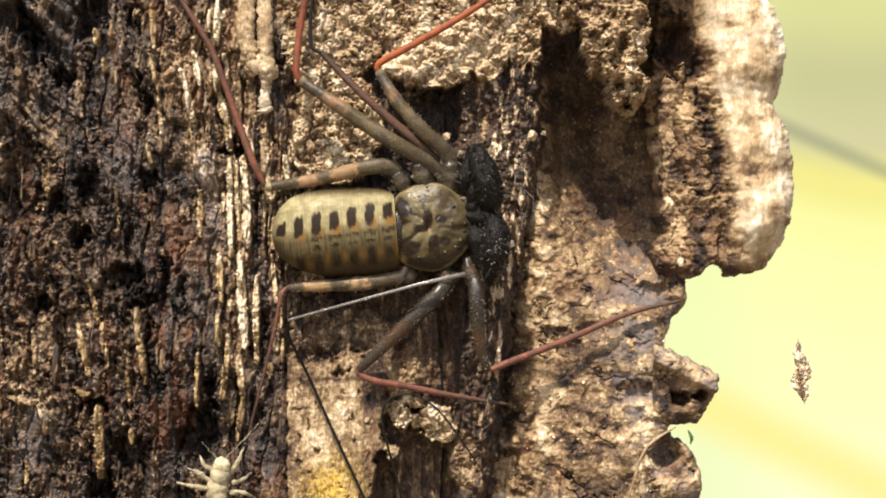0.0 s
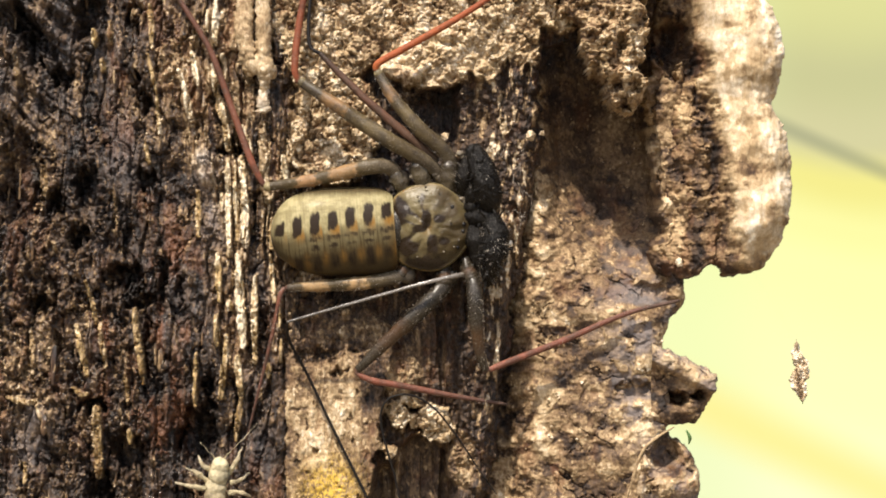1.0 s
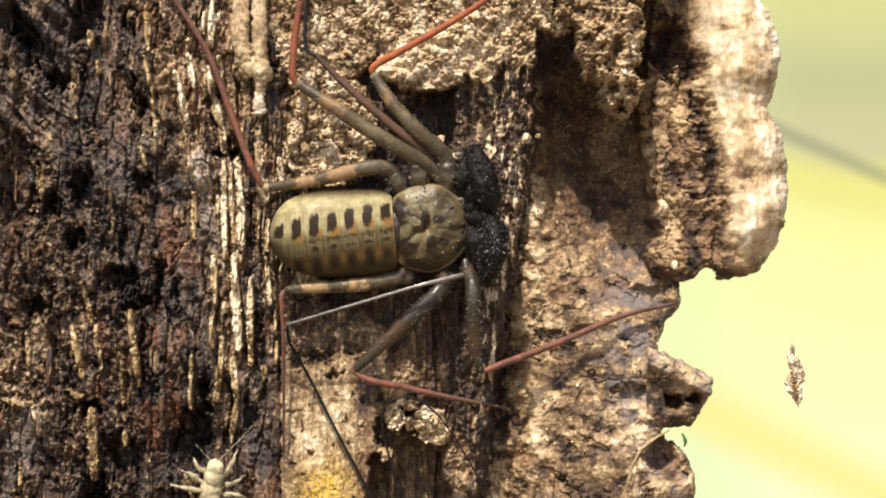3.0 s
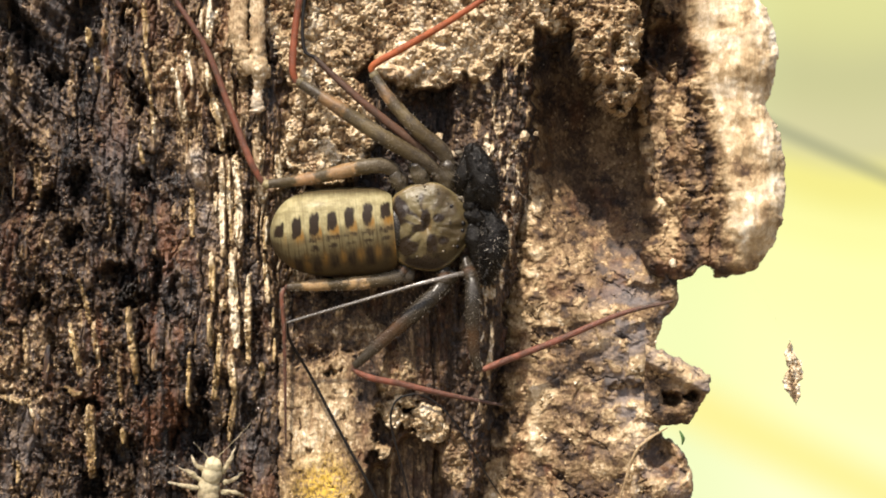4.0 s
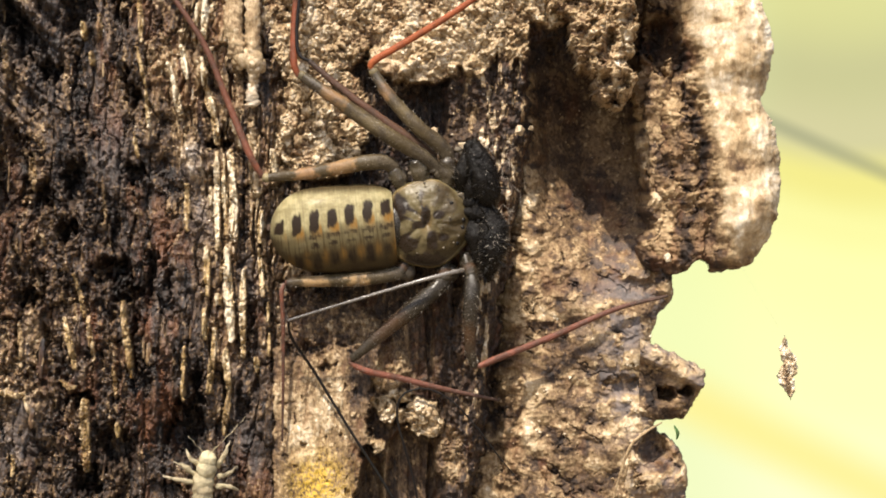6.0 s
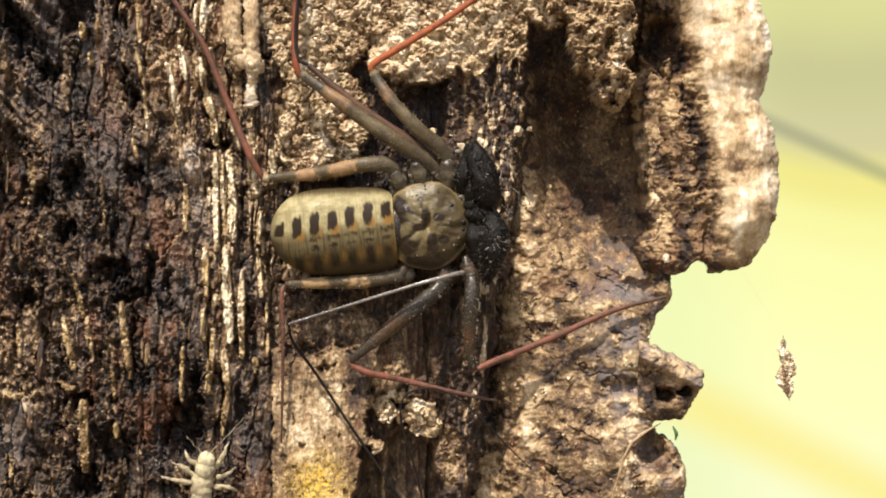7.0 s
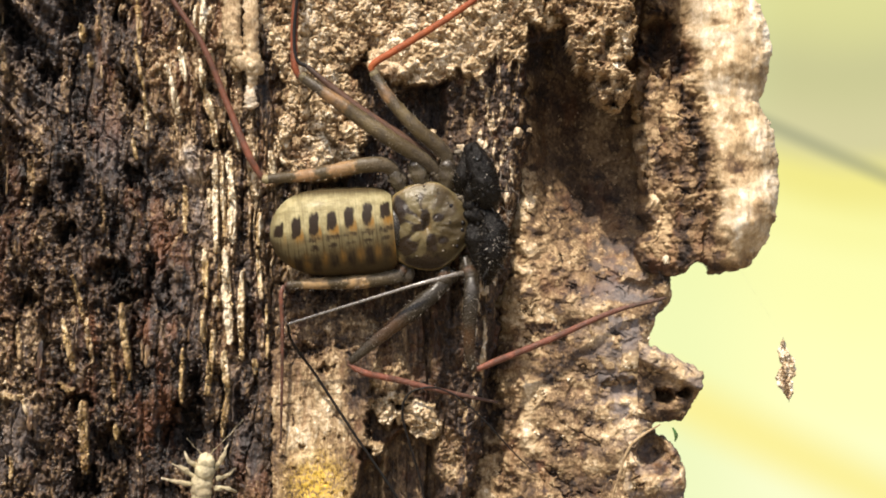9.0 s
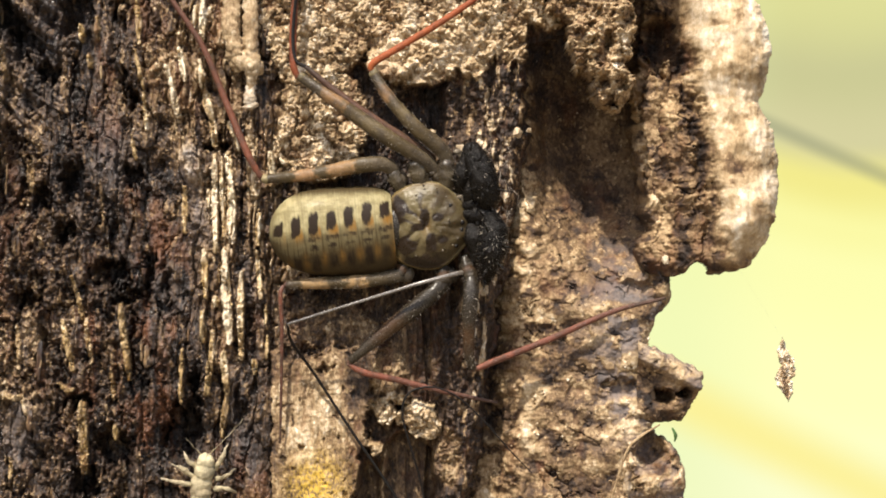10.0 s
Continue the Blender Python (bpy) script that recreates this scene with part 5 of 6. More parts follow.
def build_animal():
    root = new("whip_spider")
    root.location = (PIVOT[0] * MM, 0, PIVOT[1] * MM)
    tagged(root, "olive banded whip spider with red shins, clinging to rotten wood", "whip spider")
    for i in range(7):
        animal_part(root, "abdomen_plate", abdomen_plate(i, 7), M_SHELL, "cream abdomen plate with dark bars" if i == 4 else "")
    animal_part(root, "carapace", carapace_data(), M_SHIELD, "mottled olive head shield with dark spots")
    animal_part(root, "waist", ball_data(-5.72, 2.33, 4.5, 1.6, 3.2, 2.2, 14), M_DARK_LEG, "dark narrow waist")
    animal_part(root, "underside", ball_data(-1.56, 2.62, 3.4, 4.6, 5.0, 2.0, 16), M_DARK_LEG, "dark underside of the head")
    for x, z, h, r in ((1.34, 5.2, 6.2, 0.30), (1.97, 4.85, 6.0, 0.22), (2.74, 3.1, 6.0, 0.36), (2.67, 2.18, 6.0, 0.30), (1.97, 0.21, 6.0, 0.28)):
        animal_part(root, "eye", ball_data(x, z, h, r, r, r, 10), M_EYE, "glossy black eye")
    for x, z, h, r in ((1.12, 3.44, 7.0, 0.15), (2.18, 1.12, 6.4, 0.15), (1.55, 0.28, 6.6, 0.13), (0.28, -0.35, 6.8, 0.15), (0.84, 6.25, 6.6, 0.13), (-2.95, 6.53, 6.9, 0.16), (-0.35, 7.38, 6.5, 0.13), (-1.97, 7.73, 6.3, 0.16), (2.32, 3.87, 6.2, 0.14), (0.07, 2.03, 7.2, 0.11), (-3.02, -0.98, 6.4, 0.12)):
        animal_part(root, "tubercle", ball_data(x, z, h, r, r, r, 8), M_JOINT, "tiny shiny wart")
    # pale joints where the legs meet the body
    for x, z, h, r in ((-6.13, 8.53, 5.4, 0.55), (-3.59, 9.01, 5.6, 0.5), (-0.85, 9.3, 5.6, 0.5), (0.42, 9.92, 6.0, 0.45), (2.32, 11.89, 6.0, 0.6), (4.01, 12.16, 6.2, 0.62), (-5.78, -3.31, 5.2, 0.5), (2.53, 6.26, 5.8, 0.5)):
        animal_part(root, "hip_joint", join(ball_data(x, z, h - 0.2, r * 0.9, r * 0.6, r * 0.6, 10), ball_data(x + 0.3, z - 0.3, h - 0.3, r * 0.5, r * 0.8, r * 0.5, 8)), M_JOINT, "pale glossy leg joint")
    # pincers, folded
    upper = join(tube_data([(2.9, 6.6, 4.6), (2.9, 9.0, 5.8), (3.7, 12.4, 6.0)], [0.9, 1.2, 0.6], 44, 22, 0.9, 0.06, 3),
                 tube_data([(3.8, 12.6, 6.0), (4.6, 11.0, 6.9), (5.4, 8.6, 7.1), (5.9, 6.2, 6.5), (5.9, 4.4, 5.4)], [1.0, 1.5, 1.85, 1.7, 1.0], 90, 40, 0.85, 0.09, 5),
                 tube_data([(3.39, 5.2, 4.6), (4.2, 7.0, 5.6), (4.4, 9.6, 5.8)], [0.9, 1.4, 0.9], 36, 22, 0.9, 0.06, 6))
    lower = join(tube_data([(3.4, 3.4, 4.8), (5.0, 4.0, 6.0), (6.9, 3.5, 6.2)], [1.0, 1.2, 0.9], 44, 22, 0.9, 0.06, 7),
                 tube_data([(6.2, 4.0, 6.2), (6.6, 2.0, 7.0), (6.4, -0.4, 7.1), (6.0, -2.6, 6.4), (5.7, -4.6, 5.2)], [1.0, 1.8, 1.9, 1.3, 0.35], 90, 40, 0.85, 0.11, 9),
                 tube_data([(3.8, 3.0, 4.8), (4.4, 1.0, 5.8), (4.7, -1.8, 5.6)], [1.0, 1.5, 0.7], 36, 22, 0.9, 0.06, 8))
    up_line, up_wide = [(3.8, 12.6, 6.0), (4.6, 11.0, 6.9), (5.4, 8.6, 7.1), (5.9, 6.2, 6.5), (5.9, 4.4, 5.4)], [1.0, 1.5, 1.85, 1.7, 1.0]
    low_line, low_wide = [(6.2, 4.0, 6.2), (6.6, 2.0, 7.0), (6.4, -0.4, 7.1), (6.0, -2.6, 6.4), (5.7, -4.6, 5.2)], [1.0, 1.8, 1.9, 1.3, 0.35]
    up = animal_part(root, "pincer", upper, M_PALP, "folded spiny black pincer")
    low = animal_part(root, "pincer", lower, M_PALP, "folded spiny black pincer")
    spots = [(3.8, 11.6, 6.4, 80, 1.3), (4.63, 10.59, 7.2, 40, 1.0), (5.89, 9.04, 7.4, 20, 1.2), (7.09, 7.09, 6.8, -10, 1.3), (4.63, 7.43, 7.2, 200, 1.2),
             (3.79, 8.63, 7.0, 190, 1.1), (6.19, 5.28, 6.0, -60, 1.2), (4.78, 5.7, 6.0, 240, 1.0)]
    for x, z, h, ang, size in spots:
        spine = mesh_from("spine", *body_space(spine_data(x, z, h + 0.9, ang, size * 1.15, 0.9))[:2], M_PALP, {"length": 0.5})
        part("spine", spine, up)
    spots = [(5.33, 3.93, 7.2, 130, 1.1), (7.01, 3.72, 7.2, 60, 1.2), (7.57, 2.17, 7.6, 10, 1.1), (7.85, 0.07, 7.4, -10, 1.1), (5.18, 0.77, 8.0, 170, 1.3), (5.04, -0.77, 7.8, 190, 1.2),
             (5.75, -2.74, 7.0, 240, 1.2), (7.01, -2.03, 7.2, -40, 1.2), (5.87, 2.03, 8.4, 120, 1.0), (5.49, -4.16, 5.6, 260, 1.0)]
    for x, z, h, ang, size in spots:
        spine = mesh_from("spine", *body_space(spine_data(x, z, h + 0.9, ang, size * 1.15, 0.9))[:2], M_PALP, {"length": 0.5})
        part("spine", spine, low)
    bristles(up, up_line, up_wide, 300, 0.4, 31, (*PIVOT, 0.0), M_PALP, 0.045)
    bristles(up, [(2.96, 6.42, 5.0), (2.96, 8.52, 5.8), (3.66, 11.33, 6.0)], [1.0, 1.4, 0.9], 50, 0.9, 32, (*PIVOT, 0.0), M_HAIR, 0.03)
    bristles(low, low_line, low_wide, 380, 0.65, 33, (*PIVOT, 0.0), M_PALP, 0.045)
    bristles(low, low_line, low_wide, 230, 0.6, 34, (*PIVOT, 0.0), M_HAIR, 0.035)
    bristles(up, up_line, up_wide, 60, 0.6, 35, (*PIVOT, 0.0), M_HAIR, 0.03)
    rng = random.Random(77)
    for claw, spots in ((up, ((4.76, 9.87), (5.74, 8.61), (6.58, 6.72), (5.32, 6.37), (4.34, 10.92), (3.78, 9.03), (6.02, 7.63))),
                        (low, ((5.86, 2.02), (6.7, 1.12), (6.0, 0.07), (6.98, -0.77), (5.45, 0.77), (6.16, -2.03), (5.18, -0.98), (5.74, -3.29), (4.63, 2.88)))):
        for x, z in spots:
            r = rng.uniform(0.13, 0.24)
            wart = ball_data(x, z, 8.45, r, r * 1.4, r, 8)
            part("tubercle", mesh_from("tubercle", *body_space(wart)[:2], M_PALP, wart[2]), claw)
    for x, z in ((3.86, 5.21), (3.71, 4.07)):
        animal_part(root, "jaw", tube_data([(x - 1.0, z, 5.0), (x, z, 5.8), (x + 1.3, z + 0.2, 5.2)], [0.6, 0.75, 0.25], 14, 12, 0.9, 0.1, 2), M_PALP, "dark bristly jaw")
    # short thick first joints of the legs
    for a, b, rad in (((-4.7, 7.4, 4.4), (-5.9, 9.5, 5.3), 1.0), ((-2.0, 7.7, 4.4), (-3.2, 10.7, 5.7), 1.15), ((0.9, 7.4, 4.4), (0.9, 10.7, 5.8), 1.15),
                      ((-4.0, -1.6, 4.0), (-5.3, -3.4, 4.9), 0.8), ((0.2, -2.0, 4.0), (0.5, -4.4, 5.0), 1.0), ((2.9, -1.2, 4.2), (3.8, -3.8, 5.3), 0.95)):
        mid = tuple(0.5 * (p + q) for p, q in zip(a, b))
        skin = M_COXA if a[1] > 0 else M_DARK_LEG
        joint = tube_data([a, mid, b], [rad * 0.8, rad * 1.05, rad * 0.8], 30, 20, 0.9, 0.25, 12)
        animal_part(root, "coxa", joint, skin, "smooth olive first leg joint" if a[1] > 0 else "")
    limbs = []
    for leg in LEGS:
        hip, line = leg["hip"], leg["femur"]
        data = leg_data(line, leg["radii"], knob=(*hip, 1.15, 1.15, 1.0, 10, 0.0) if leg["name"] != "whip_leg" else None)
        thigh = animal_part(root, leg["name"], data, leg["skin"], leg["name"].replace("_", " ") + (" with pale bands" if leg["skin"] is M_FEMUR_PALE else " of banded olive skin" if leg["skin"] in (M_FEMUR, M_FEMUR_HIND) else " of dark skin"), hip)
        knee = line[-1]
        shin_data = leg_data(leg["shin"], leg["thin"], 0.9, 48, (*knee, 0.42, 0.42, 0.4, 8, 0.0) if leg["name"] != "whip_leg" else None, 0.04)
        me = mesh_from("shin", *moved(shin_data, *knee)[:2], leg["red"], shin_data[2])
        if leg["skin"] in (M_FEMUR, M_FEMUR_HIND):
            cap = ball_data(*knee, 0.62, 0.62, 0.62, 12)
            part("knee", mesh_from("knee", *moved(cap, *hip)[:2], M_KNEE, cap[2]), thigh, "pale yellowish knee knob")
        label = "long thin black whip" if leg["name"] == "whip_leg" else "slender reddish shin"
        shin = part("shin" if leg["name"] != "whip_leg" else "whip", me, thigh, label, tuple(MM * c for c in (knee[0] - hip[0], -(knee[2] - hip[2]), knee[1] - hip[1])))
        if leg["name"] != "whip_leg":
            bristles(shin, leg["shin"], leg["thin"], 70, 0.25, 50 + len(limbs), knee, M_HAIR)
            bristles(thigh, line, leg["radii"], 150, 0.42, len(limbs), hip, M_HAIR)
        limbs.append((leg, thigh, shin))
    rise = animal_part(root, "whip_loop", tube_data(LOOP[:7], [0.14, 0.14, 0.13], 50, 8), M_WHIP, "looped hair-thin black whip", LOOP[6])
    tail = animal_part(root, "whip_tip", tube_data(LOOP[6:], [0.13, 0.12, 0.10, 0.06], 50, 8), M_WHIP, "trailing hair-thin black whip end", LOOP[6])
    return root, limbs, (rise, tail)


# ---- small things on and beside the trunk ----
def pale_insect():
    root = new("pale_insect")
    cx, cz, ch = -27.89, -28.88, 4.6
    root.location = (cx * MM, -ch * MM, cz * MM)
    tagged(root, "small cream-white insect with splayed legs on dark wood", "insect")

    def add(name, data, label=""):
        v = np.array(data[0]) / MM
        v = v + 0.24 * np.stack([fbm(v[:, 0] / 0.7, v[:, 2] / 0.7, 47 + i, 3) for i in range(3)], -1)
        data = (v * MM, *data[1:])
        part(name, mesh_from(name, *moved(data, cx, cz, ch)[:2], M_PALE, data[2]), root, label)
    add("head", ball_data(-27.65, -27.08, 5.0, 1.15, 1.1, 1.1, 16, 0.0), "rounded cream head")
    add("thorax", ball_data(-27.8, -28.29, 4.9, 1.28, 1.5, 1.2, 16, 0.15), "pale thorax")
    for i in range(4):
        add("abdomen_ring", ball_data(-28.21 - 0.05 * i, -29.93 - 0.85 * i, 4.75 - 0.05 * i, 1.36 + 0.04 * i - 0.04 * i * i, 1.5, 1.2, 16, 0.3 + 0.2 * (i % 2)))
    for pts in ([(-28.67, -27.89, 4.6), (-29.75, -26.86, 5.2), (-30.53, -25.94, 4.2)], [(-29.09, -29.02, 4.6), (-30.44, -27.97, 5.4), (-31.95, -27.35, 4.2)], [(-29.09, -30.01, 4.6), (-30.93, -29.66, 5.4), (-33.39, -29.15, 3.8)],
                [(-26.55, -28.03, 4.6), (-25.66, -26.58, 5.2), (-24.88, -24.67, 4.2)], [(-26.41, -29.3, 4.6), (-25.1, -28.83, 5.2), (-23.9, -27.93, 4.0)], [(-26.55, -30.43, 4.6), (-24.96, -30.38, 5.2), (-23.76, -31.04, 4.0)]):
        add("leg", tube_data(pts, [0.30, 0.30, 0.08], 16, 8), "")
    for pts in ([(-27.23, -26.17, 5.0), (-25.62, -24.57, 5.8), (-22.98, -21.78, 5.2)], [(-28.07, -26.17, 5.0), (-29.02, -25.28, 5.6), (-30.05, -24.05, 5.0)]):
        add("feeler", tube_data(pts, [0.07, 0.045, 0.02], 14, 6), "")


def hanging_flake():
    """A shred of bark caught on a strand of silk."""
    root = new("bark_flake")
    cx, cz = 45.29, -15.5
    root.location = (cx * MM, 0, cz * MM)
    tagged(root, "small ragged bark flake hanging on silk", "bark flake")
    xs, zs = np.meshgrid(np.linspace(-1.6, 1.6, 40), np.linspace(-4.1, 4.1, 100))
    lean = -0.10 * zs
    half = 1.0 * np.clip(1 - np.abs(zs / 3.85) ** 2.2, 0, 1) ** 0.8 * (0.9 + 0.35 * fbm(zs / 0.8, np.sign(xs) * 3.3, 41, 4, 0.6) + 0.25 * step(zs, 1.5, -1))
    x = lean + xs / 1.6 * (half + 0.03)
    h = 0.5 * fbm(x / 0.8, zs / 1.0, 42, 4, 0.6)
    thick = 0.38 * np.clip(1 - (xs / 1.6) ** 2, 0, 1) + 0.02
    x = x + 0.35 * np.sin(zs * 1.3 + 0.6) * step(np.abs(zs), 3.8, 2.0)
    tone = 0.84 + 0.28 * fbm(x / 0.7, zs / 1.1, 43, 4, 0.6) - 0.32 * np.exp(-((x + 0.35 + 0.16 * zs) / 0.42) ** 2) * step(zs, 1.2, 0.4)
    V = np.vstack([np.stack([x, -(h + thick), zs], -1).reshape(-1, 3), np.stack([x, -(h - thick), zs], -1).reshape(-1, 3)])
    i = np.arange(4000).reshape(100, 40)
    F = np.stack([i[:-1, :-1], i[:-1, 1:], i[1:, 1:], i[1:, :-1]], -1).reshape(-1, 4)
    F = np.vstack([F, F[:, ::-1] + 4000])
    t = np.tile(tone.ravel(), 2)
    part("flake", mesh_from("flake", V * MM, F, M_CRUMB, {"tone": t, "rust": 0.2, "lichen": 0.0, "grey": 0.0}), root, "ragged tan and dark bark shred")
    ex, ez = 39.0, -2.07
    silk = tube_data([(-0.2, 3.6, 0.0), ((ex - cx) * 0.5, 3.6 + (ez - cz - 3.6) * 0.48, 0.0), (ex - cx, ez - cz, -1.0)], [0.004, 0.004], 20, 4)
    part("silk_strand", mesh_from("silk_strand", *silk[:2], M_SILK, silk[2]), root, "hair-fine silk strand")


M_GRAIN = wood_material("white_grain", 1.0, 0.7, 0.85, grains=0.4)


def trunk_details():
    """Splinters, roots and shreds that stand out of the wood."""
    def shred(name, pts, radii, tone, mat=M_INNER, label="", rough=0.4, flat=0.7, grey=0.0, seed=2):
        v, f, a = wood_tube(pts, radii, tone, 60, 12, flat, rough, seed, grey)
        part(name, mesh_from(name, v, f, mat, a), trunk, label)
    shred("rootlet", [(-24.56, 34.14, 2.5), (-24.66, 28.41, 3.2), (-24.22, 24.15, 3.4), (-23.84, 21.93, 2.6)], [0.95, 1.05, 1.1, 0.6], 0.63, label="pale tan rootlet end", rough=0.8)
    shred("rootlet", [(-22.4, 34.1, 3.0), (-22.23, 26.97, 3.6), (-22.08, 22.37, 3.6), (-22.25, 19.56, 3.2)], [0.8, 1.0, 0.9, 0.5], 0.67, label="pale tan rootlet end", rough=0.8, seed=6)
    shred("rootlet_clay", [(-24.9, 24.2, 2.6), (-23.6, 23.2, 3.4), (-22.0, 22.6, 3.6), (-21.0, 21.6, 2.6)], [0.6, 1.2, 1.3, 0.5], 0.65, label="clot of tan clay between the rootlets", rough=0.6, seed=9)
    shred("rootlet", [(-22.11, 20.62, 3.2), (-22.39, 19.06, 3.2), (-22.26, 17.37, 3.0)], [0.5, 0.65, 0.8], 0.86, label="whitish rootlet tip", grey=0.25, rough=0.9)
    shred("bark_shred", [(29.27, -22.38, 2.2), (27.02, -23.69, 2.8), (25.25, -25.46, 2.8), (24.0, -29.04, 2.4), (23.03, -32.62, 2.0)], [0.08, 0.17, 0.18, 0.16, 0.12], 0.62, M_BARK, "thin pale bark shred")
    v = tube_data([(30.96, -22.9, 0.5), (31.38, -23.82, 0.6), (31.25, -24.61, 0.5)], [0.1, 0.25, 0.08], 10, 8)
    part("green_sliver", mesh_from("green_sliver", *v[:2], M_LEAF, v[2]), trunk, "tiny green plant sliver")
    # white grains caught in the fibres
    for x, z, r in ((11.21, 14.21, 0.65), (12.64, 14.57, 0.4), (0.36, 14.14, 0.75), (4.0, 12.36, 0.6), (2.21, 11.86, 0.45), (8.71, 0.64, 0.5), (38.14, 12.14, 0.5), (23.86, 19.5, 0.55), (30.07, -1.64, 0.6)):
        rng = random.Random(int(x * 50))
        pts = [Vector((rng.gauss(0, 1), rng.gauss(0, 0.8), rng.gauss(0, 1.2))).normalized() * r * rng.uniform(0.6, 1.3) + Vector((x, -2.2, z)) for _ in range(16)]
        bm = bmesh.new()
        for p in pts:
            bm.verts.new(p * MM)
        bmesh.ops.convex_hull(bm, input=bm.verts)
        me = bpy.data.meshes.new("pale_grain")
        bm.to_mesh(me)
        bm.free()
        me.materials.append(M_GRAIN)
        part("pale_grain", me, trunk, "")


def silk_threads():
    """Tangled silk caught in the fibres beside the pincers."""
    rng = random.Random(19)
    lines = []
    for i in range(16):
        x, z = rng.uniform(8.2, 11.6), rng.uniform(4.0, 15.0)
        pts = [(x, z, 1.9)]
        for k in range(4):
            x, z = x + rng.gauss(0, 0.4), z + rng.gauss(-0.2, 0.5)
            pts.append((x, z, 2.4 + rng.uniform(-0.4, 0.8)))
        lines.append(tube_data(pts, [0.022, 0.018], 18, 4))
    v, f, a = join(*lines)
    tagged(part("silk_threads", mesh_from("silk_threads", v, f, M_HAIR, a), trunk, "tangle of fine pale silk in the fibres"), kind="stuff")


def loose_splinters():
    """Small slivers standing along the grain of the dark wood."""
    rng = random.Random(11)
    kinds = []
    for i in range(8):
        size = 0.18 + 0.06 * (i % 4)
        pts = [(0, 0.9, 0), (0.1 * pn(i * 1.7, 0.3), 0.3, 0.1), (0.1 * pn(i * 2.3, 0.9), -0.3, 0.1), (0, -0.9, 0)]
        v, f, a = wood_tube(pts, [size * 0.7, size, size * 0.8, size, size * 0.6], 0.36, 26, 8, 0.5, 1.1, i + 20)
        kinds.append(mesh_from("sliver", v, f, M_SPLINTER, a))
    for i in range(36):
        x, z = rng.uniform(-56.0, -22.43), rng.uniform(-32, 32)
        ob = part("splinter", kinds[i % 8], trunk)
        s = rng.uniform(0.6, 1.3)
        bed = float(heartwood(np.array([x]), np.array([z]))[0][0])
        ob.matrix_basis = pose(x * MM, -(bed + 0.05) * MM, z * MM, rng.gauss(0, 6), rng.gauss(2, 5), rng.gauss(0, 25)) @ Matrix.Diagonal((s, s, s * rng.uniform(0.8, 2.2), 1))


def crumbs(name, shape, mat, count, x0, x1, z0, seed, label, lift=0.03, pale=0.22):
    """Loose frass lying on the wood, one joined scatter."""
    rng = np.random.RandomState(seed)
    x, z = rng.uniform(x0, x1, count), rng.uniform(z0, 33, count)
    h, keep, fields = shape(x, z)
    size = 0.07 + 0.20 * rng.rand(count) ** 3
    base = np.array([(1, 0, 0), (0, 1, 0), (-1, 0, 0), (0, -1, 0), (0, 0, 1), (0, 0, -1)], dtype=float)
    faces = np.array([(0, 1, 4), (1, 2, 4), (2, 3, 4), (3, 0, 4), (1, 0, 5), (2, 1, 5), (3, 2, 5), (0, 3, 5)])
    V = base[None] * size[:, None, None] * (0.6 + 0.9 * rng.rand(count, 6, 1)) + 0.25 * size[:, None, None] * rng.randn(count, 6, 3)
    V = V + np.stack([x, -(h + lift), z], -1)[:, None]
    F = faces[None] + 6 * np.arange(count)[:, None, None]
    fields = {key: np.repeat(np.broadcast_to(val, (count,)), 6) for key, val in fields.items()}
    fields["tone"] = fields["tone"] + np.repeat(rng.uniform(-0.15, pale, count), 6)
    good = np.repeat(np.broadcast_to(keep, (count,)) > 0.3, 8)
    me = mesh_from(name, V.reshape(-1, 3) * MM, F.reshape(-1, 3)[good], mat, fields, False)
    tagged(part(name, me, trunk, label), kind="stuff")


crumbs("heartwood_frass", heartwood, M_CRUMB, 5000, -56.0, -21.71, -33, 5, "dark brown crumbs of rotten wood", pale=0.08)
crumbs("sapwood_frass", sapwood, M_CRUMB, 3200, -23.86, 12.57, -8.5, 6, "tan crumbs of rotten wood")
crumbs("bark_frass", bark_slab, M_CRUMB, 500, 8.29, 29.0, -33, 7, "brown bark crumbs")
root, limbs, whip_loop = build_animal()
pale_insect()
hanging_flake()
trunk_details()
silk_threads()
loose_splinters()


# ---- what moves ----
BODY_WAY = [(t, dx, dz, turn) for (t, dx, dz), turn in zip(
    [(0, 0.0, 0.0), (1, 0.029, 0.0), (1.5, 0.071, 0.086), (2, 0.129, 0.171), (2.5, 0.286, 0.193), (4, 0.721, 0.021), (4.5, 0.843, -0.014), (5, 0.979, -0.086), (5.5, 1.179, -0.171), (7, 1.571, -0.486), (7.5, 1.579, -0.45), (8, 1.55, -0.414), (9, 1.514, -0.386), (10, 1.514, -0.3)],
    (0.0, 0.0, -0.03, -0.15, -0.28, -0.70, -0.80, -0.93, -0.99, -0.95, -0.90, -0.88, -0.91, -0.95))]


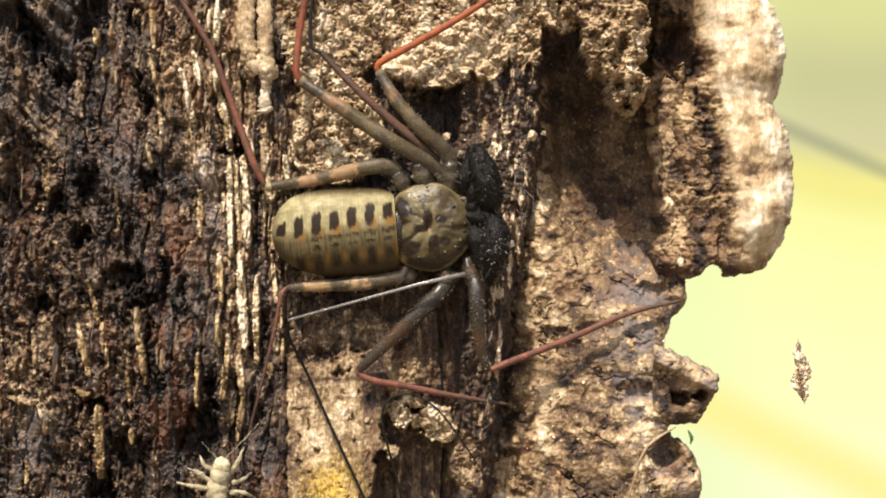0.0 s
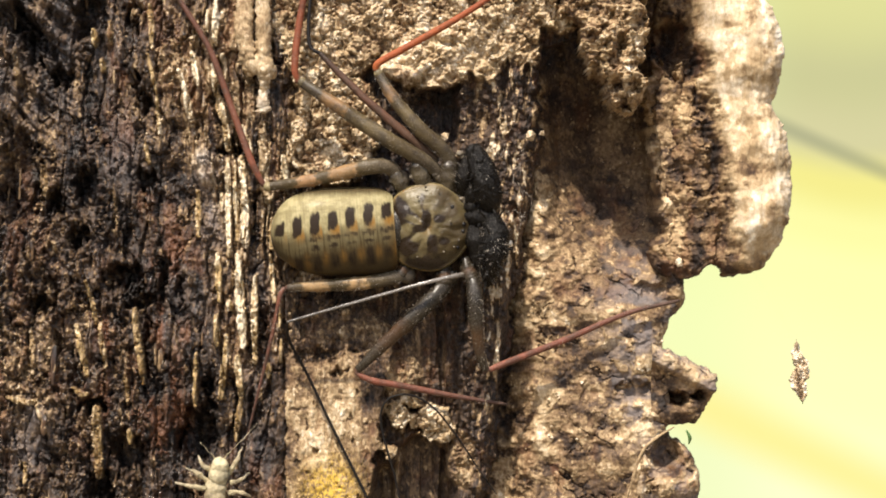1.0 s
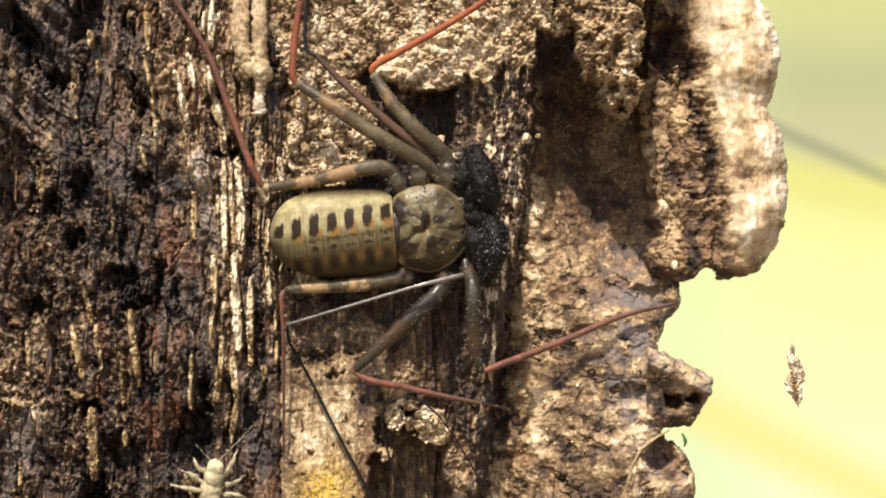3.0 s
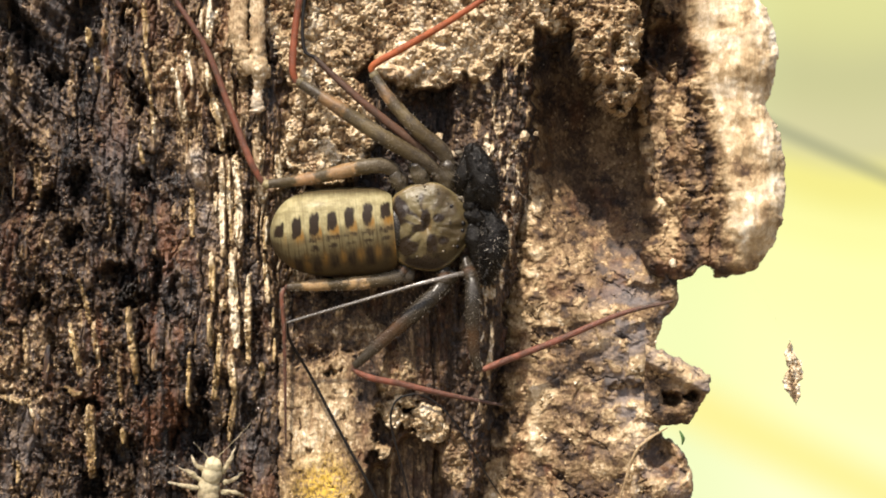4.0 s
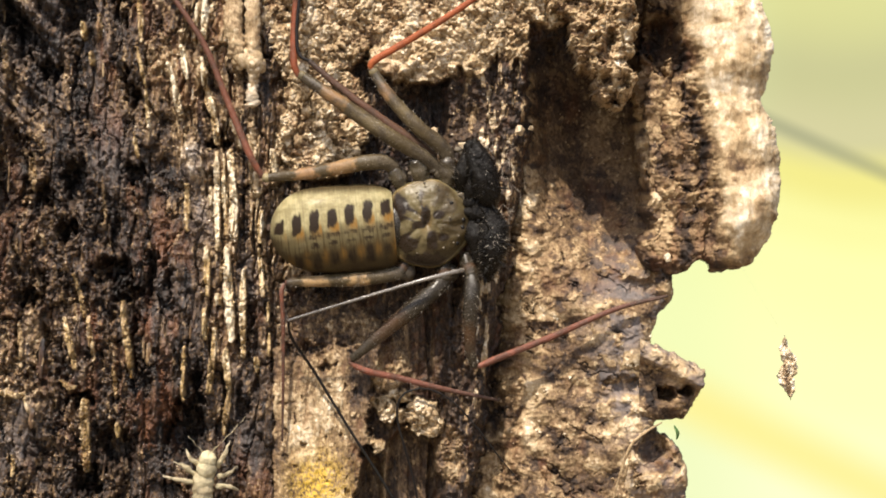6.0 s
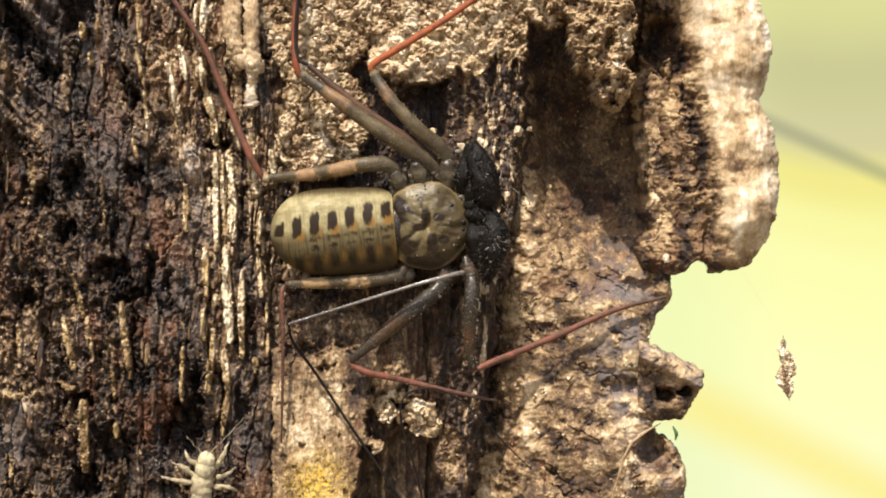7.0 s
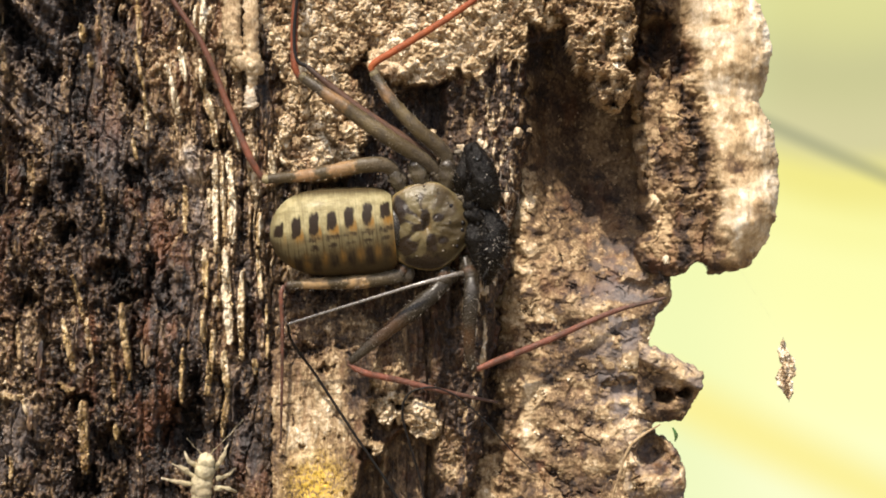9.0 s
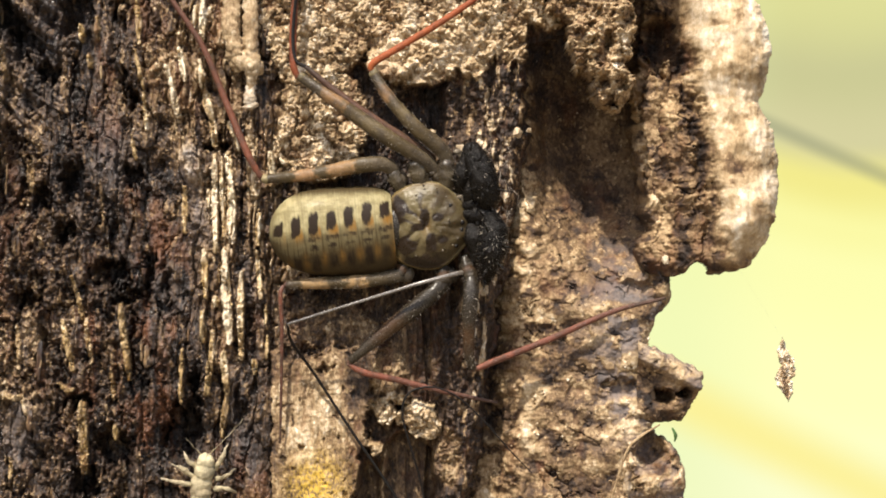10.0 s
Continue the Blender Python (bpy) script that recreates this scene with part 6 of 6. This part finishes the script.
def at_time(table, t, k):
    return float(np.interp(t, [r[0] for r in table], [r[k] for r in table]))


def flat(p):
    return complex(p[0], p[1])


def motions():
    times = (0.0, 1.0, 1.5, 2.0, 2.5, 4.0, 4.5, 5.0, 5.5, 7.0, 8.0, 9.0, 10.0)
    home = flat(PIVOT)
    walk(root, [(t, pose((PIVOT[0] + dx) * MM, 0, (PIVOT[1] + dz) * MM, 0, turn, 0)) for t, dx, dz, turn in BODY_WAY])

    def body(t):
        """The animal's place and turn at t."""
        turn = at_time(BODY_WAY, t, 3)
        return home + complex(at_time(BODY_WAY, t, 1), at_time(BODY_WAY, t, 2)), np.exp(-1j * radians(turn))
    for leg, thigh, shin in limbs:
        hip, knee, foot = leg["hip"], leg["femur"][-1], leg["shin"][-1]
        bone, lower = flat(knee) - flat(hip), flat(foot) - flat(knee)
        a, b = [], []
        for t in times:
            place, turn = body(t)
            k = flat(knee) + complex(at_time(leg["knee"], t, 1), at_time(leg["knee"], t, 2))
            f = flat(foot) + complex(at_time(leg["foot"], t, 1), at_time(leg["foot"], t, 2))
            hip_now = place + turn * (flat(hip) - home)
            swing = (k - hip_now) / turn / bone
            swing /= abs(swing)
            knee_now = hip_now + turn * swing * bone
            bend = (f - knee_now) / (turn * swing) / lower
            a.append((t, pose((hip[0] - PIVOT[0]) * MM, -hip[2] * MM, (hip[1] - PIVOT[1]) * MM, 0, -math.degrees(np.angle(swing)), 0)))
            b.append((t, pose((knee[0] - hip[0]) * MM, -(knee[2] - hip[2]) * MM, (knee[1] - hip[1]) * MM, 0, -math.degrees(np.angle(bend)), 0)))
        walk(thigh, a)
        walk(shin, b)
    for piece, share in zip(whip_loop, (0.15, 1.0)):
        rows = []
        for t, dx, dz, turn in LOOP_WAY:
            place, spin = body(t)
            p = (flat(LOOP[6]) + complex(dx, dz) - place) / spin
            rows.append((t, pose(p.real * MM, -LOOP[6][2] * MM, p.imag * MM, 0, share * turn - at_time(BODY_WAY, t, 3), 0)))
        walk(piece, rows)


motions()
